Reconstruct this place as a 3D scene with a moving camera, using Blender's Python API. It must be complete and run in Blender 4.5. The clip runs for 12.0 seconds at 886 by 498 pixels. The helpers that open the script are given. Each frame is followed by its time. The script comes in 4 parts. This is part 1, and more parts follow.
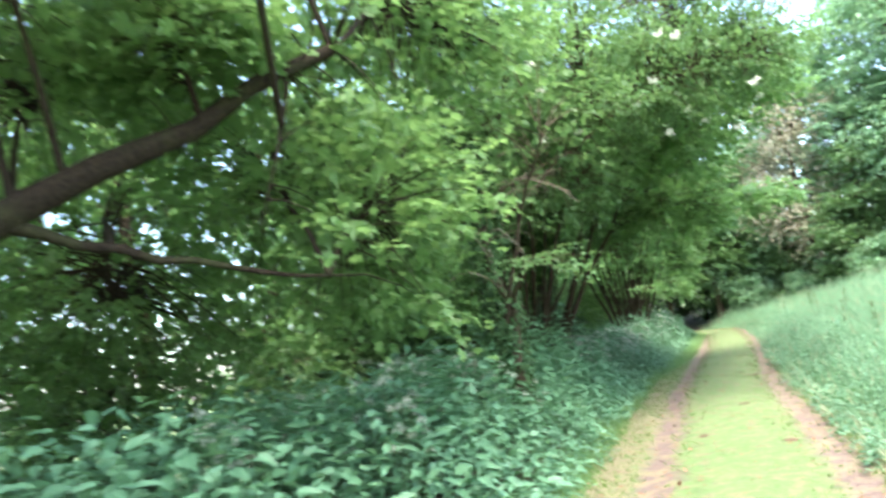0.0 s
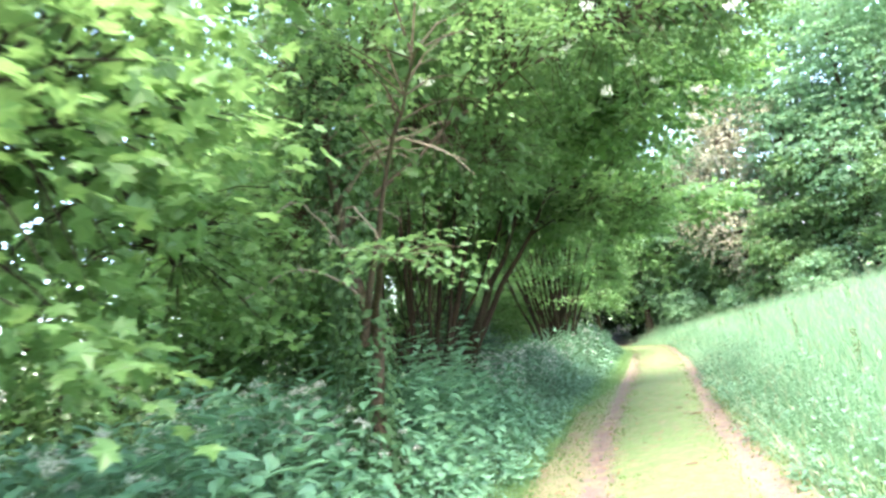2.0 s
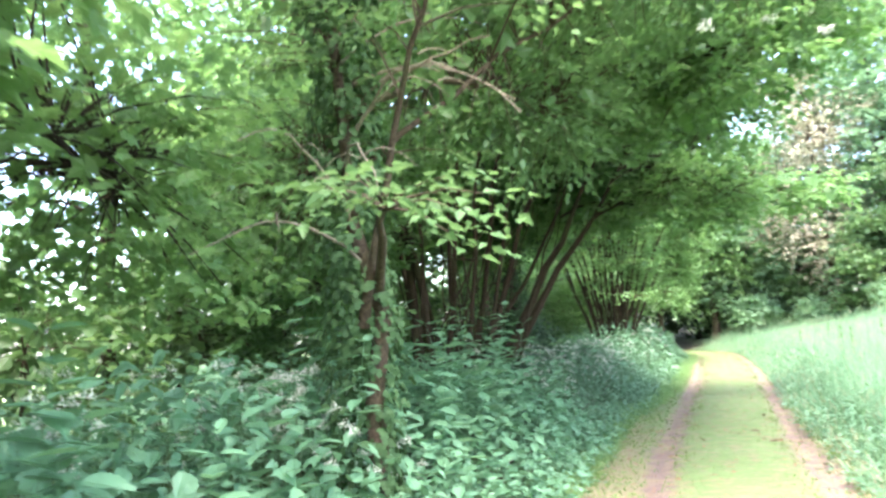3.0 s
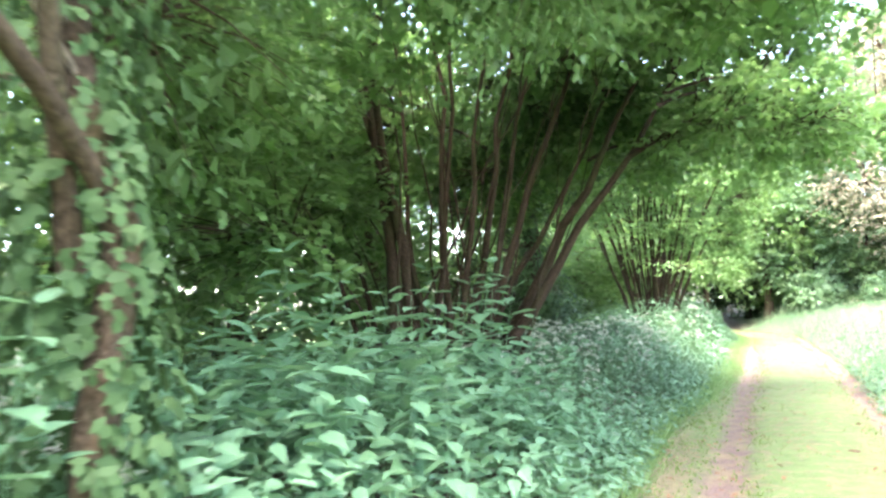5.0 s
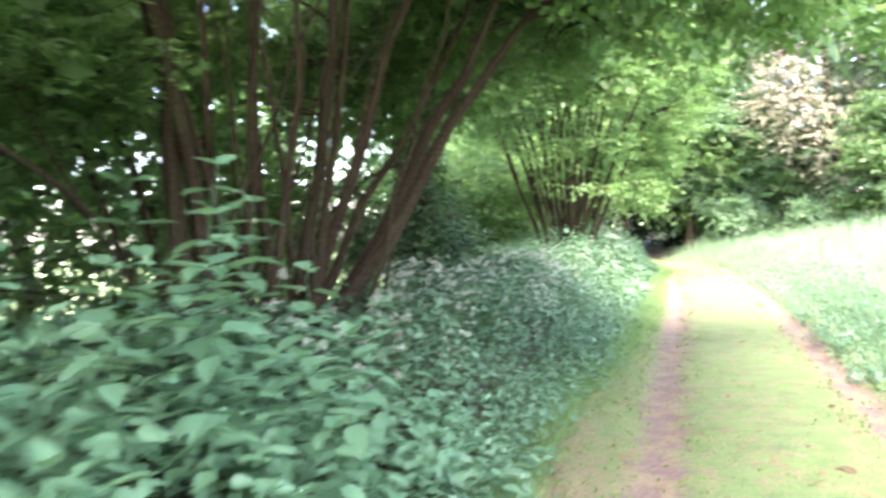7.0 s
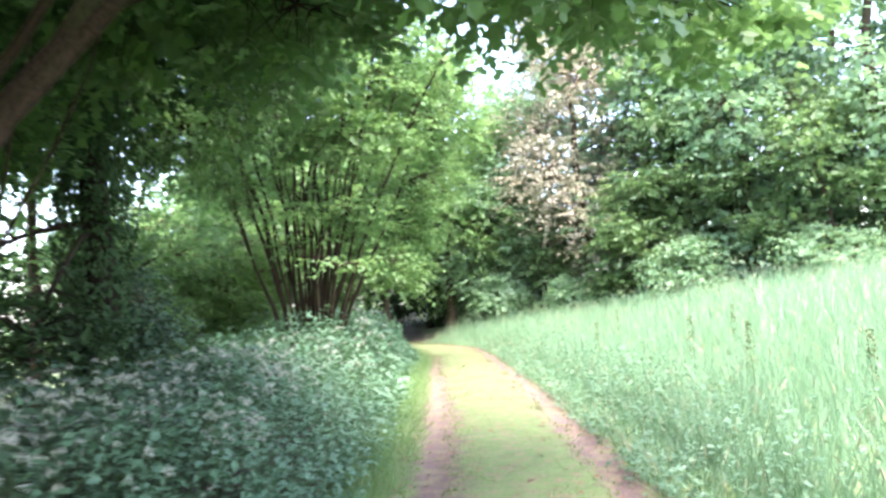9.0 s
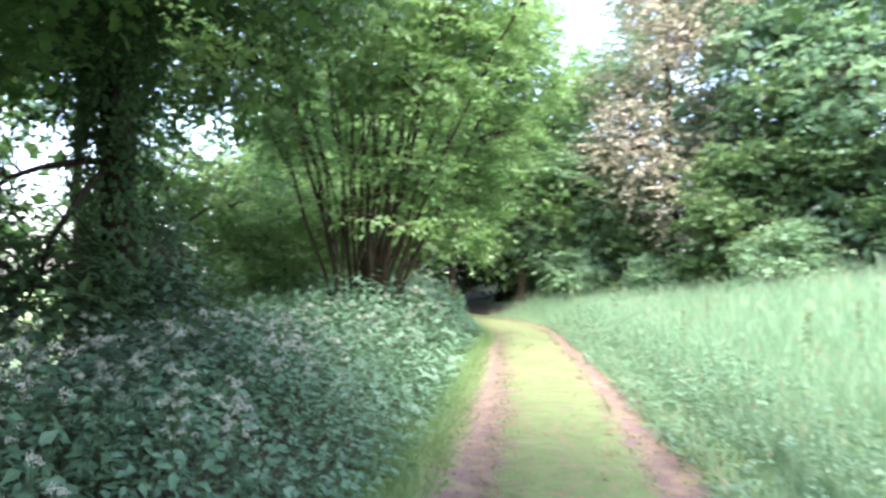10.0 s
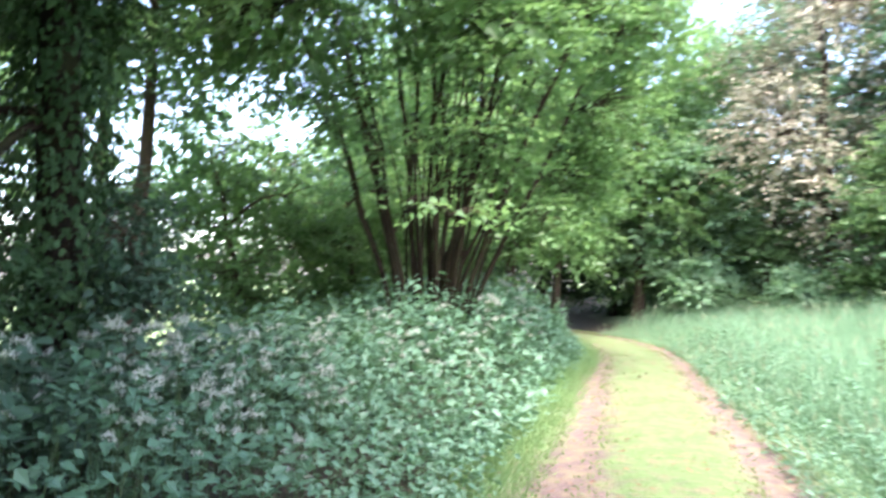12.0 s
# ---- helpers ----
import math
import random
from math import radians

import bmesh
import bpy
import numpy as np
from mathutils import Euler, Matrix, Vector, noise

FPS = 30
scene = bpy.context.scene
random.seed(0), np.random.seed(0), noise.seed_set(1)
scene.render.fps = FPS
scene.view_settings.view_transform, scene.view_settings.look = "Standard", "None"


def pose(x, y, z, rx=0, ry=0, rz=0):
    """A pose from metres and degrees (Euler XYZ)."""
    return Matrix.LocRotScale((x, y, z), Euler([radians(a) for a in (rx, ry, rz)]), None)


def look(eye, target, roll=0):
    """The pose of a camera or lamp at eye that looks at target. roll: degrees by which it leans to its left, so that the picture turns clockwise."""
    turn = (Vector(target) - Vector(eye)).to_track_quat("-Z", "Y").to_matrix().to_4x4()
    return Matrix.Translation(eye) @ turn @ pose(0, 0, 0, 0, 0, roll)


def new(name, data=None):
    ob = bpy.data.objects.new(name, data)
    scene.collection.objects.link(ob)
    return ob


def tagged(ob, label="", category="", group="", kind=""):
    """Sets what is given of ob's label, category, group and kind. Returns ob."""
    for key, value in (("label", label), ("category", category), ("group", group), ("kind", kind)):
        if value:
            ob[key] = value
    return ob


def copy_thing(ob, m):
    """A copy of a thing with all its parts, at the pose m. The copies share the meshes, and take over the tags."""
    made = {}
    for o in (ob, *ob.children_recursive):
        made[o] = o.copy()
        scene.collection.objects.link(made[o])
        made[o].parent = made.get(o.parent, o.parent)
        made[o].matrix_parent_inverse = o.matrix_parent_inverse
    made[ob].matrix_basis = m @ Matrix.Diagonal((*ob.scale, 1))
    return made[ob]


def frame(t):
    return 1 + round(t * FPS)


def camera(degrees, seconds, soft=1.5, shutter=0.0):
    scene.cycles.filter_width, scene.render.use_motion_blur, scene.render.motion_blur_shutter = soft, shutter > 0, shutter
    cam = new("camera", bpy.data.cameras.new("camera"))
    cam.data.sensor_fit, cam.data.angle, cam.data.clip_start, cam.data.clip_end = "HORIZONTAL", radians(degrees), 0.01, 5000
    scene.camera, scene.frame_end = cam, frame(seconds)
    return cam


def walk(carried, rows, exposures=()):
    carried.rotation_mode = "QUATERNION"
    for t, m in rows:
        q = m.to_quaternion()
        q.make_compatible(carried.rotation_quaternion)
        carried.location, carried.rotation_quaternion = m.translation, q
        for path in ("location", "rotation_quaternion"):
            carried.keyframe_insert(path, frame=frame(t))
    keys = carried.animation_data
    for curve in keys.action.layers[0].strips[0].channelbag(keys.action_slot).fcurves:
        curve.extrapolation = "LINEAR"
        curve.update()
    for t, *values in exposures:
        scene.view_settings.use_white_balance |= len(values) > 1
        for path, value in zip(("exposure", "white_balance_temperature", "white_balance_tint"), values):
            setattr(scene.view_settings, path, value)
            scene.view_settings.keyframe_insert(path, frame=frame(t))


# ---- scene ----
cam = camera(62.8, 12.0, soft=2.6, shutter=0.5)
METRES, EYE, TILT, LEAN, TURN = 17.0, 1.41, 8.0, 11.0, 20.0
ROWS = [
    (0.0, 0.0, 0.0, 0.0, 0.0, 0.0, -0.0),
    (0.5, 0.0116, 0.0372, -0.0018, -4.33, -2.02, -1.02),
    (1.0, 0.0242, 0.0776, -0.0044, -2.68, -2.9, 0.03),
    (1.5, 0.034, 0.1161, -0.0055, -3.47, 0.17, -1.36),
    (2.0, 0.0488, 0.1571, -0.0066, -5.17, 0.48, -2.38),
    (2.5, 0.0567, 0.1955, -0.0097, -5.22, 0.05, -4.08),
    (3.0, 0.0688, 0.2369, -0.0141, -0.22, -1.09, -6.55),
    (3.5, 0.0777, 0.2776, -0.0195, 1.02, -2.39, -8.59),
    (5.5, 0.1232, 0.4306, -0.0363, 3.16, -4.59, -6.9),
    (6.0, 0.1389, 0.4705, -0.0395, 1.29, -7.05, -7.58),
    (6.5, 0.1486, 0.5085, -0.0409, 2.91, -8.6, -8.5),
    (7.0, 0.1623, 0.5516, -0.0442, -2.8, -8.4, -7.52),
    (9.0, 0.2236, 0.7122, -0.0517, -21.22, 0.46, -8.85),
    (9.5, 0.247, 0.7456, -0.053, -21.48, -1.64, -12.7),
    (10.0, 0.2646, 0.7842, -0.0545, -14.84, -3.03, -12.14),
    (10.5, 0.2841, 0.8206, -0.0573, -9.73, -2.21, -12.41),
    (11.0, 0.3007, 0.86, -0.0598, -9.18, -1.4, -11.18),
    (11.5, 0.32, 0.896, -0.0633, -10.73, -1.03, -9.35),
    (12.0, 0.3334, 0.9312, -0.0675, -5.32, -4.18, -12.38),
]
EXPOSURES = [(0.0, 3.08, 6500, 5), (0.6, 3.48, 6550, 5), (1.5, 3.54, 6550, 7), (3.5, 3.9, 6500, 15), (5.5, 4.34, 6900, 19), (7.0, 4.2, 6900, 22), (9.0, 3.56, 6500, 22), (10.0, 3.27, 6400, 22), (12.0, 3.32, 6350, 21)]
walk(cam, [(t, pose(0, 0, EYE, TILT, LEAN, TURN) @ pose(METRES * x, METRES * y, METRES * z, 90 + pitch, roll, yaw)) for t, x, y, z, yaw, pitch, roll in ROWS], EXPOSURES)

# ---- sky and sun: bright overcast day ----
SUN_UP, SUN_ROUND = 60.0, 154.0
world = bpy.data.worlds.new("world")
scene.world = world
world.use_nodes = True
wn = world.node_tree
sky = wn.nodes.new("ShaderNodeTexSky")
sky.sky_type, sky.sun_disc = "NISHITA", False
sky.sun_elevation, sky.sun_rotation = radians(SUN_UP), radians(SUN_ROUND)
sky.dust_density, sky.air_density, sky.ozone_density = 2.6, 1.0, 0.5
wn.nodes["Background"].inputs["Strength"].default_value = 0.15
wn.links.new(sky.outputs[0], wn.nodes["Background"].inputs["Color"])
sun = new("sun", bpy.data.lights.new("sun", "SUN"))
sun.data.energy, sun.data.angle, sun.data.color = 1.9, radians(40), (1.0, 0.95, 0.86)
sun_from = Vector((math.sin(radians(SUN_ROUND)) * math.cos(radians(SUN_UP)), math.cos(radians(SUN_ROUND)) * math.cos(radians(SUN_UP)), math.sin(radians(SUN_UP))))
sun.matrix_world = look((0, 0, 30), Vector((0, 0, 30)) - sun_from)


# ---- materials ----
def nodes_of(name):
    m = bpy.data.materials.new(name)
    m.use_nodes = True
    return m, m.node_tree, m.node_tree.nodes["Principled BSDF"]


def ramp(nt, fac, stops):
    r = nt.nodes.new("ShaderNodeValToRGB")
    while len(r.color_ramp.elements) < len(stops):
        r.color_ramp.elements.new(0.5)
    for e, (p, c) in zip(r.color_ramp.elements, stops):
        e.position, e.color = p, (*c, 1)
    nt.links.new(fac, r.inputs[0])
    return r.outputs[0]


def noise_of(nt, scale, detail=4.0, rough=0.6, coords="Object"):
    c, n = nt.nodes.new("ShaderNodeTexCoord"), nt.nodes.new("ShaderNodeTexNoise")
    n.inputs["Scale"].default_value, n.inputs["Detail"].default_value, n.inputs["Roughness"].default_value = scale, detail, rough
    nt.links.new(c.outputs[coords], n.inputs["Vector"])
    return n.outputs["Fac"]


def mixed(nt, fac, a, b, kind="MIX"):
    m = nt.nodes.new("ShaderNodeMix")
    m.data_type, m.blend_type = "RGBA", kind
    for socket, v in ((m.inputs[0], fac), (m.inputs[6], a), (m.inputs[7], b)):
        if isinstance(v, (int, float)):
            socket.default_value = v
        elif isinstance(v, tuple):
            socket.default_value = (*v, 1)
        else:
            nt.links.new(v, socket)
    return m.outputs[2]


def maths(nt, op, a, b=0.0):
    m = nt.nodes.new("ShaderNodeMath")
    m.operation = op
    for socket, v in zip(m.inputs, (a, b)):
        if isinstance(v, (int, float)):
            socket.default_value = v
        else:
            nt.links.new(v, socket)
    return m.outputs[0]


def bumped(nt, p, height, strength, distance=0.02):
    b = nt.nodes.new("ShaderNodeBump")
    b.inputs["Strength"].default_value, b.inputs["Distance"].default_value = strength, distance
    nt.links.new(height, b.inputs["Height"])
    nt.links.new(b.outputs[0], p.inputs["Normal"])


def leaf_material(name, dark, light, through_colour, share=0.4, rough=0.45, gloss=0.4):
    """Thin leaf: its colour varies leaf by leaf and over the plant; part of the light comes through it."""
    m, nt, p = nodes_of(name)
    g = nt.nodes.new("ShaderNodeNewGeometry")
    one = ramp(nt, g.outputs["Random Per Island"], [(0.0, dark), (0.55, tuple((a + b) / 2 for a, b in zip(dark, light))), (1.0, light)])
    wide = noise_of(nt, 0.9, 3)
    col = mixed(nt, 0.5, one, ramp(nt, wide, [(0.3, dark), (0.7, light)]))
    fine = noise_of(nt, 45.0, 3)
    col = mixed(nt, 0.25, col, ramp(nt, fine, [(0.3, dark), (0.75, light)]))
    nt.links.new(col, p.inputs["Base Color"])
    p.inputs["Roughness"].default_value, p.inputs["Specular IOR Level"].default_value = rough, gloss
    bumped(nt, p, fine, 0.25, 0.004)
    t = nt.nodes.new("ShaderNodeBsdfTranslucent")
    nt.links.new(mixed(nt, 0.6, col, through_colour), t.inputs["Color"])
    mix = nt.nodes.new("ShaderNodeMixShader")
    mix.inputs[0].default_value = share
    nt.links.new(p.outputs[0], mix.inputs[1])
    nt.links.new(t.outputs[0], mix.inputs[2])
    nt.links.new(mix.outputs[0], nt.nodes["Material Output"].inputs["Surface"])
    return m


def bark_material(name, dark, light, moss=0.35):
    m, nt, p = nodes_of(name)
    fine, wide = noise_of(nt, 38.0, 6), noise_of(nt, 2.6, 4)
    col = ramp(nt, fine, [(0.3, dark), (0.7, light)])
    col = mixed(nt, ramp(nt, wide, [(0.5, (0, 0, 0)), (0.72, (moss, moss, moss))]), col, (0.055, 0.075, 0.025))
    nt.links.new(col, p.inputs["Base Color"])
    p.inputs["Roughness"].default_value = 0.9
    p.inputs["Specular IOR Level"].default_value = 0.12
    bumped(nt, p, fine, 0.8, 0.02)
    return m


OAK = leaf_material("oak_leaf", (0.055, 0.12, 0.04), (0.13, 0.225, 0.08), (0.26, 0.42, 0.13), 0.5)
HAZEL = leaf_material("hazel_leaf", (0.048, 0.115, 0.038), (0.12, 0.215, 0.08), (0.25, 0.44, 0.13), 0.47)
THORN = leaf_material("hawthorn_leaf", (0.045, 0.10, 0.038), (0.11, 0.19, 0.075), (0.22, 0.37, 0.12), 0.44)
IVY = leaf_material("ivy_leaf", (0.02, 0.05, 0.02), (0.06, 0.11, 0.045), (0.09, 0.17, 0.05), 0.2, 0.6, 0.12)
NETTLE = leaf_material("nettle_leaf", (0.075, 0.175, 0.10), (0.15, 0.295, 0.175), (0.2, 0.38, 0.16), 0.36, 0.5, 0.5)
HERB = leaf_material("herb_leaf", (0.055, 0.128, 0.075), (0.122, 0.23, 0.14), (0.15, 0.30, 0.09), 0.3, 0.5, 0.5)
# HERB at about half strength: hedge shade put into the leaf colour
SHADED_LEAF = leaf_material("shaded_leaf", (0.026, 0.062, 0.036), (0.066, 0.125, 0.075), (0.09, 0.17, 0.06), 0.22, 0.5, 0.3)
MEADOW = leaf_material("meadow_grass", (0.115, 0.225, 0.125), (0.195, 0.33, 0.20), (0.24, 0.40, 0.22), 0.45, 0.4, 0.5)
VERGE = leaf_material("verge_grass", (0.095, 0.19, 0.07), (0.19, 0.30, 0.12), (0.26, 0.40, 0.13), 0.42, 0.5, 0.3)
TURF = leaf_material("short_turf", (0.068, 0.128, 0.032), (0.145, 0.212, 0.066), (0.22, 0.32, 0.09), 0.4, 0.5, 0.3)
SEED = leaf_material("grass_seed_head", (0.2, 0.24, 0.14), (0.33, 0.36, 0.25), (0.32, 0.36, 0.2), 0.35, 0.7, 0.2)
# paled so the far trees carry milky haze in their leaf colour
FAR_HAZY = leaf_material("hazy_woodland_leaf", (0.08, 0.17, 0.095), (0.19, 0.31, 0.18), (0.28, 0.46, 0.2), 0.48)
FADED = leaf_material("faded_blossom", (0.09, 0.15, 0.075), (0.50, 0.41, 0.33), (0.28, 0.28, 0.16), 0.3, 0.8, 0.1)
PETAL = leaf_material("white_petal", (0.38, 0.40, 0.34), (0.66, 0.66, 0.59), (0.5, 0.52, 0.42), 0.3, 0.7, 0.2)
LITTER = leaf_material("dead_leaf", (0.09, 0.05, 0.03), (0.26, 0.16, 0.10), (0.2, 0.12, 0.06), 0.1, 0.8, 0.2)
STALK = leaf_material("green_stalk", (0.035, 0.07, 0.025), (0.08, 0.12, 0.05), (0.07, 0.13, 0.04), 0.1, 0.6, 0.3)
BARK = bark_material("grey_brown_bark", (0.025, 0.018, 0.013), (0.095, 0.07, 0.05))
BARK_HAZEL = bark_material("hazel_bark", (0.013, 0.009, 0.006), (0.052, 0.036, 0.025), 0.3)
BARK_DARK = bark_material("dark_oak_bark", (0.01, 0.007, 0.006), (0.036, 0.026, 0.02))


def smooth(a, b, x):
    s = np.clip((np.asarray(x, float) - a) / (b - a), 0, 1)
    return s * s * (3 - 2 * s)


def wobble(x, y, scale, seed=0.0):
    """A cheap smooth field of about -1 to 1."""
    x, y = np.asarray(x, float) / scale + seed, np.asarray(y, float) / scale - seed
    return (np.sin(1.7 * x + 0.9 * y) + np.sin(-1.1 * x + 2.3 * y + 1.3) + np.sin(3.1 * x + 1.9 * y + 4.0) * 0.6 + np.sin(5.3 * y - 4.1 * x) * 0.4) / 3.0


# ---- the line of the track: straight, then bending away ----
BEND, RADIUS, TURNED = 30.5, 13.0, radians(80)
STEP = 0.1
track_s = np.arange(-14.0, 66.0, STEP)
track_head = np.clip((track_s - BEND) / RADIUS, 0, TURNED)
track_x = np.cumsum(-np.sin(track_head)) * STEP
track_y = -14.0 + np.cumsum(np.cos(track_head)) * STEP
track_x = track_x + 0.05 + 0.45 * smooth(11, 25, track_y)


def off_track(x, y):
    """Distance along the track and metres to the right of its centre line."""
    x, y = np.atleast_1d(np.asarray(x, float)), np.atleast_1d(np.asarray(y, float))
    s, u = np.empty(len(x)), np.empty(len(x))
    for a in range(0, len(x), 4000):
        dx, dy = x[a:a + 4000, None] - track_x[None], y[a:a + 4000, None] - track_y[None]
        k = np.argmin(dx * dx + dy * dy, axis=1)
        i = np.arange(len(k))
        s[a:a + 4000] = track_s[k]
        u[a:a + 4000] = dx[i, k] * np.cos(track_head[k]) + dy[i, k] * np.sin(track_head[k])
    return s, u


def edge_left(s):
    return -1.50 + 0.13 * smooth(12, 22, s) + 0.18 * smooth(25, 29, s) + 0.07 * wobble(s, 0 * s, 1.1)


def edge_right(s):
    return 0.93 - 0.06 * smooth(14, 19, s) + 0.06 * wobble(s, 0 * s + 9, 0.9)


def land(x, y):
    """Height of the ground."""
    x, y = np.broadcast_arrays(np.atleast_1d(np.asarray(x, float)), np.atleast_1d(np.asarray(y, float)))
    shape = x.shape
    x, y = x.ravel(), y.ravel()
    u = np.where(y > 60, x + 20, 0.0)
    near = (np.abs(x) < 60) & (y < 60) & (y > -30)
    u[near] = off_track(x[near], y[near])[1]
    u[~near] = x[~near]
    z = 0.122 * np.clip(u - 1.0, 0, 26) * smooth(1.0, 3.0, u)
    z = z + 0.16 * smooth(1.5, 2.6, -u) - 0.9 * smooth(4.5, 12, -u)
    z = z + 0.04 * wobble(x, y, 1.6) * smooth(1.3, 2.4, np.abs(u))
    z = z - 0.05 * (1 - smooth(1.5, 2.0, np.abs(u)))
    return z.reshape(shape)


# ---- mesh helpers ----
class Soup:
    """Collects triangles, with many turned copies of small patterns at once."""
    def __init__(self):
        self.v, self.f, self.n = [], [], 0

    def add(self, verts, faces):
        self.v.append(np.asarray(verts, float).reshape(-1, 3))
        self.f.append(np.asarray(faces, int).reshape(-1, 3) + self.n)
        self.n += len(self.v[-1])

    def scatter(self, pattern, place, along, up, size, width=None):
        """Copies of pattern (x across, y along, z up) at each place."""
        pv, pf = pattern
        place = np.asarray(place, float).reshape(-1, 3)
        k = len(place)
        if not k:
            return
        along = along / np.maximum(np.linalg.norm(along, axis=1, keepdims=True), 1e-6)
        side = np.cross(along, up)
        side /= np.maximum(np.linalg.norm(side, axis=1, keepdims=True), 1e-6)
        up = np.cross(side, along)
        size = np.broadcast_to(size, (k,))[:, None, None]
        width = size if width is None else np.broadcast_to(width, (k,))[:, None, None]
        v = place[:, None] + pv[None, :, 0:1] * width * side[:, None] + pv[None, :, 1:2] * size * along[:, None] + pv[None, :, 2:3] * size * up[:, None]
        f = pf[None] + (np.arange(k) * len(pv))[:, None, None]
        self.add(v, f)

    def tube(self, pts, radii, sides=6):
        pts, radii = np.asarray(pts, float), np.asarray(radii, float)
        d = np.gradient(pts, axis=0)
        d /= np.maximum(np.linalg.norm(d, axis=1, keepdims=True), 1e-6)
        ref = np.where(np.abs(d[:, 2:3]) > 0.8, np.array([[1.0, 0, 0]]), np.array([[0, 0, 1.0]]))
        a = np.cross(d, ref)
        a /= np.maximum(np.linalg.norm(a, axis=1, keepdims=True), 1e-6)
        for i in range(1, len(a)):
            a[i] = a[i - 1] - d[i] * (a[i - 1] @ d[i])
            a[i] /= max(np.linalg.norm(a[i]), 1e-6)
        b = np.cross(d, a)
        w = np.arange(sides) * 2 * np.pi / sides
        v = pts[:, None] + radii[:, None, None] * (np.cos(w)[None, :, None] * a[:, None] + np.sin(w)[None, :, None] * b[:, None])
        n = len(pts)
        i, j = np.meshgrid(np.arange(n - 1), np.arange(sides), indexing="ij")
        p, q = (i * sides + j).ravel(), (i * sides + (j + 1) % sides).ravel()
        f = np.concatenate([np.stack([p, q, q + sides], 1), np.stack([p, q + sides, p + sides], 1)])
        self.add(v, f)

    def mesh(self, name, material, shade=False):
        me = bpy.data.meshes.new(name)
        v, f = np.concatenate(self.v), np.concatenate(self.f)
        me.vertices.add(len(v))
        me.vertices.foreach_set("co", v.astype(np.float32).ravel())
        me.loops.add(len(f) * 3)
        me.loops.foreach_set("vertex_index", f.astype(np.int32).ravel())
        me.polygons.add(len(f))
        me.polygons.foreach_set("loop_start", (np.arange(len(f)) * 3).astype(np.int32))
        me.polygons.foreach_set("use_smooth", np.full(len(f), shade))
        me.update(calc_edges=True)
        me.validate()
        me.materials.append(material)
        return me


def part(name, soup, material, parent=None, label="", shade=False):
    ob = new(name, soup.mesh(name, material, shade))
    ob.parent = parent
    if label:
        tagged(ob, label)
    return ob


def fan(rim, mid=(0, 0.5, -0.03)):
    v = np.array([mid, *rim], float)
    n = len(rim)
    return v, np.array([(0, 1 + i, 1 + (i + 1) % n) for i in range(n)])


def mirrored(half):
    """A closed rim from the points of its right half, base to tip."""
    return half + [(-x, y, z) for x, y, z in half[-2:0:-1]]


OVAL = np.array([(0, 0, 0), (0.3, 0.35, 0.06), (0, 0.45, -0.02), (-0.3, 0.35, 0.06), (0, 1, -0.08)], float), np.array([(0, 1, 2), (0, 2, 3), (1, 4, 2), (2, 4, 3)])
PALM = np.array([(0, 0, 0), (0.5, 0.25, 0.0), (0.22, 0.45, 0.05), (0.3, 0.78, 0.0), (0, 1, -0.1), (-0.3, 0.78, 0.0), (-0.22, 0.45, 0.05), (-0.5, 0.25, 0)], float), np.array([(0, 1, 2), (0, 2, 6), (0, 6, 7), (2, 3, 4), (2, 4, 6), (6, 4, 5)])
OVATE = fan(mirrored([(0, 0, 0), (0.27, 0.14, 0.02), (0.34, 0.38, 0.03), (0.2, 0.72, 0.0), (0, 1.0, -0.1)]), (0, 0.45, -0.015))
TOOTHED = fan(mirrored([(0, 0, 0), (0.22, 0.06, 0.04), (0.29, 0.2, 0.06), (0.27, 0.23, 0.05), (0.32, 0.36, 0.06), (0.27, 0.4, 0.05), (0.28, 0.54, 0.05), (0.21, 0.58, 0.04), (0.2, 0.7, 0.02), (0.12, 0.75, 0.0), (0, 1.0, -0.1)]))
POINTED = fan(mirrored([(0, 0, 0), (0.2, 0.08, 0.03), (0.27, 0.3, 0.05), (0.19, 0.58, 0.02), (0.09, 0.82, -0.04), (0, 1.0, -0.12)]), (0, 0.42, -0.02))
LOBED = fan(mirrored([(0, 0, 0), (0.42, 0.14, 0.02), (0.27, 0.3, 0.05), (0.5, 0.55, 0.0), (0.2, 0.66, 0.04), (0, 1.0, -0.1)]), (0, 0.35, -0.03))
SMALL = np.array([(0, 0, 0), (0.34, 0.5, 0.06), (0, 1, -0.05), (-0.34, 0.5, 0.06)], float), np.array([(0, 1, 2), (0, 2, 3)])
BLADE = np.array([(-0.5, 0, 0), (0.5, 0, 0), (0.4, 0.45, 0.04), (-0.4, 0.45, 0.04), (0, 1, 0.2)], float), np.array([(0, 1, 2), (0, 2, 3), (3, 2, 4)])
TUFT = np.array([(-0.5, 0, 0), (0.5, 0, 0), (0, 1, 0.15)], float), np.array([(0, 1, 2)])


def unit(n, up=0.0, seed=None):
    d = np.random.normal(size=(n, 3))
    d[:, 2] += up
    return d / np.linalg.norm(d, axis=1, keepdims=True)


def bent(a, b, bow, n=8):
    """Points from a to b along a bowed line with small kinks."""
    a, b, bow = np.array(a, float), np.array(b, float), np.array(bow, float)
    t = np.linspace(0, 1, n)[:, None]
    pts = a + (b - a) * t + bow * (4 * t * (1 - t))
    kink = np.random.normal(size=(n, 3)) * 0.007 * np.linalg.norm(b - a)
    kink[0] = kink[-1] = 0
    return pts + kink * np.minimum(1, t * 3)


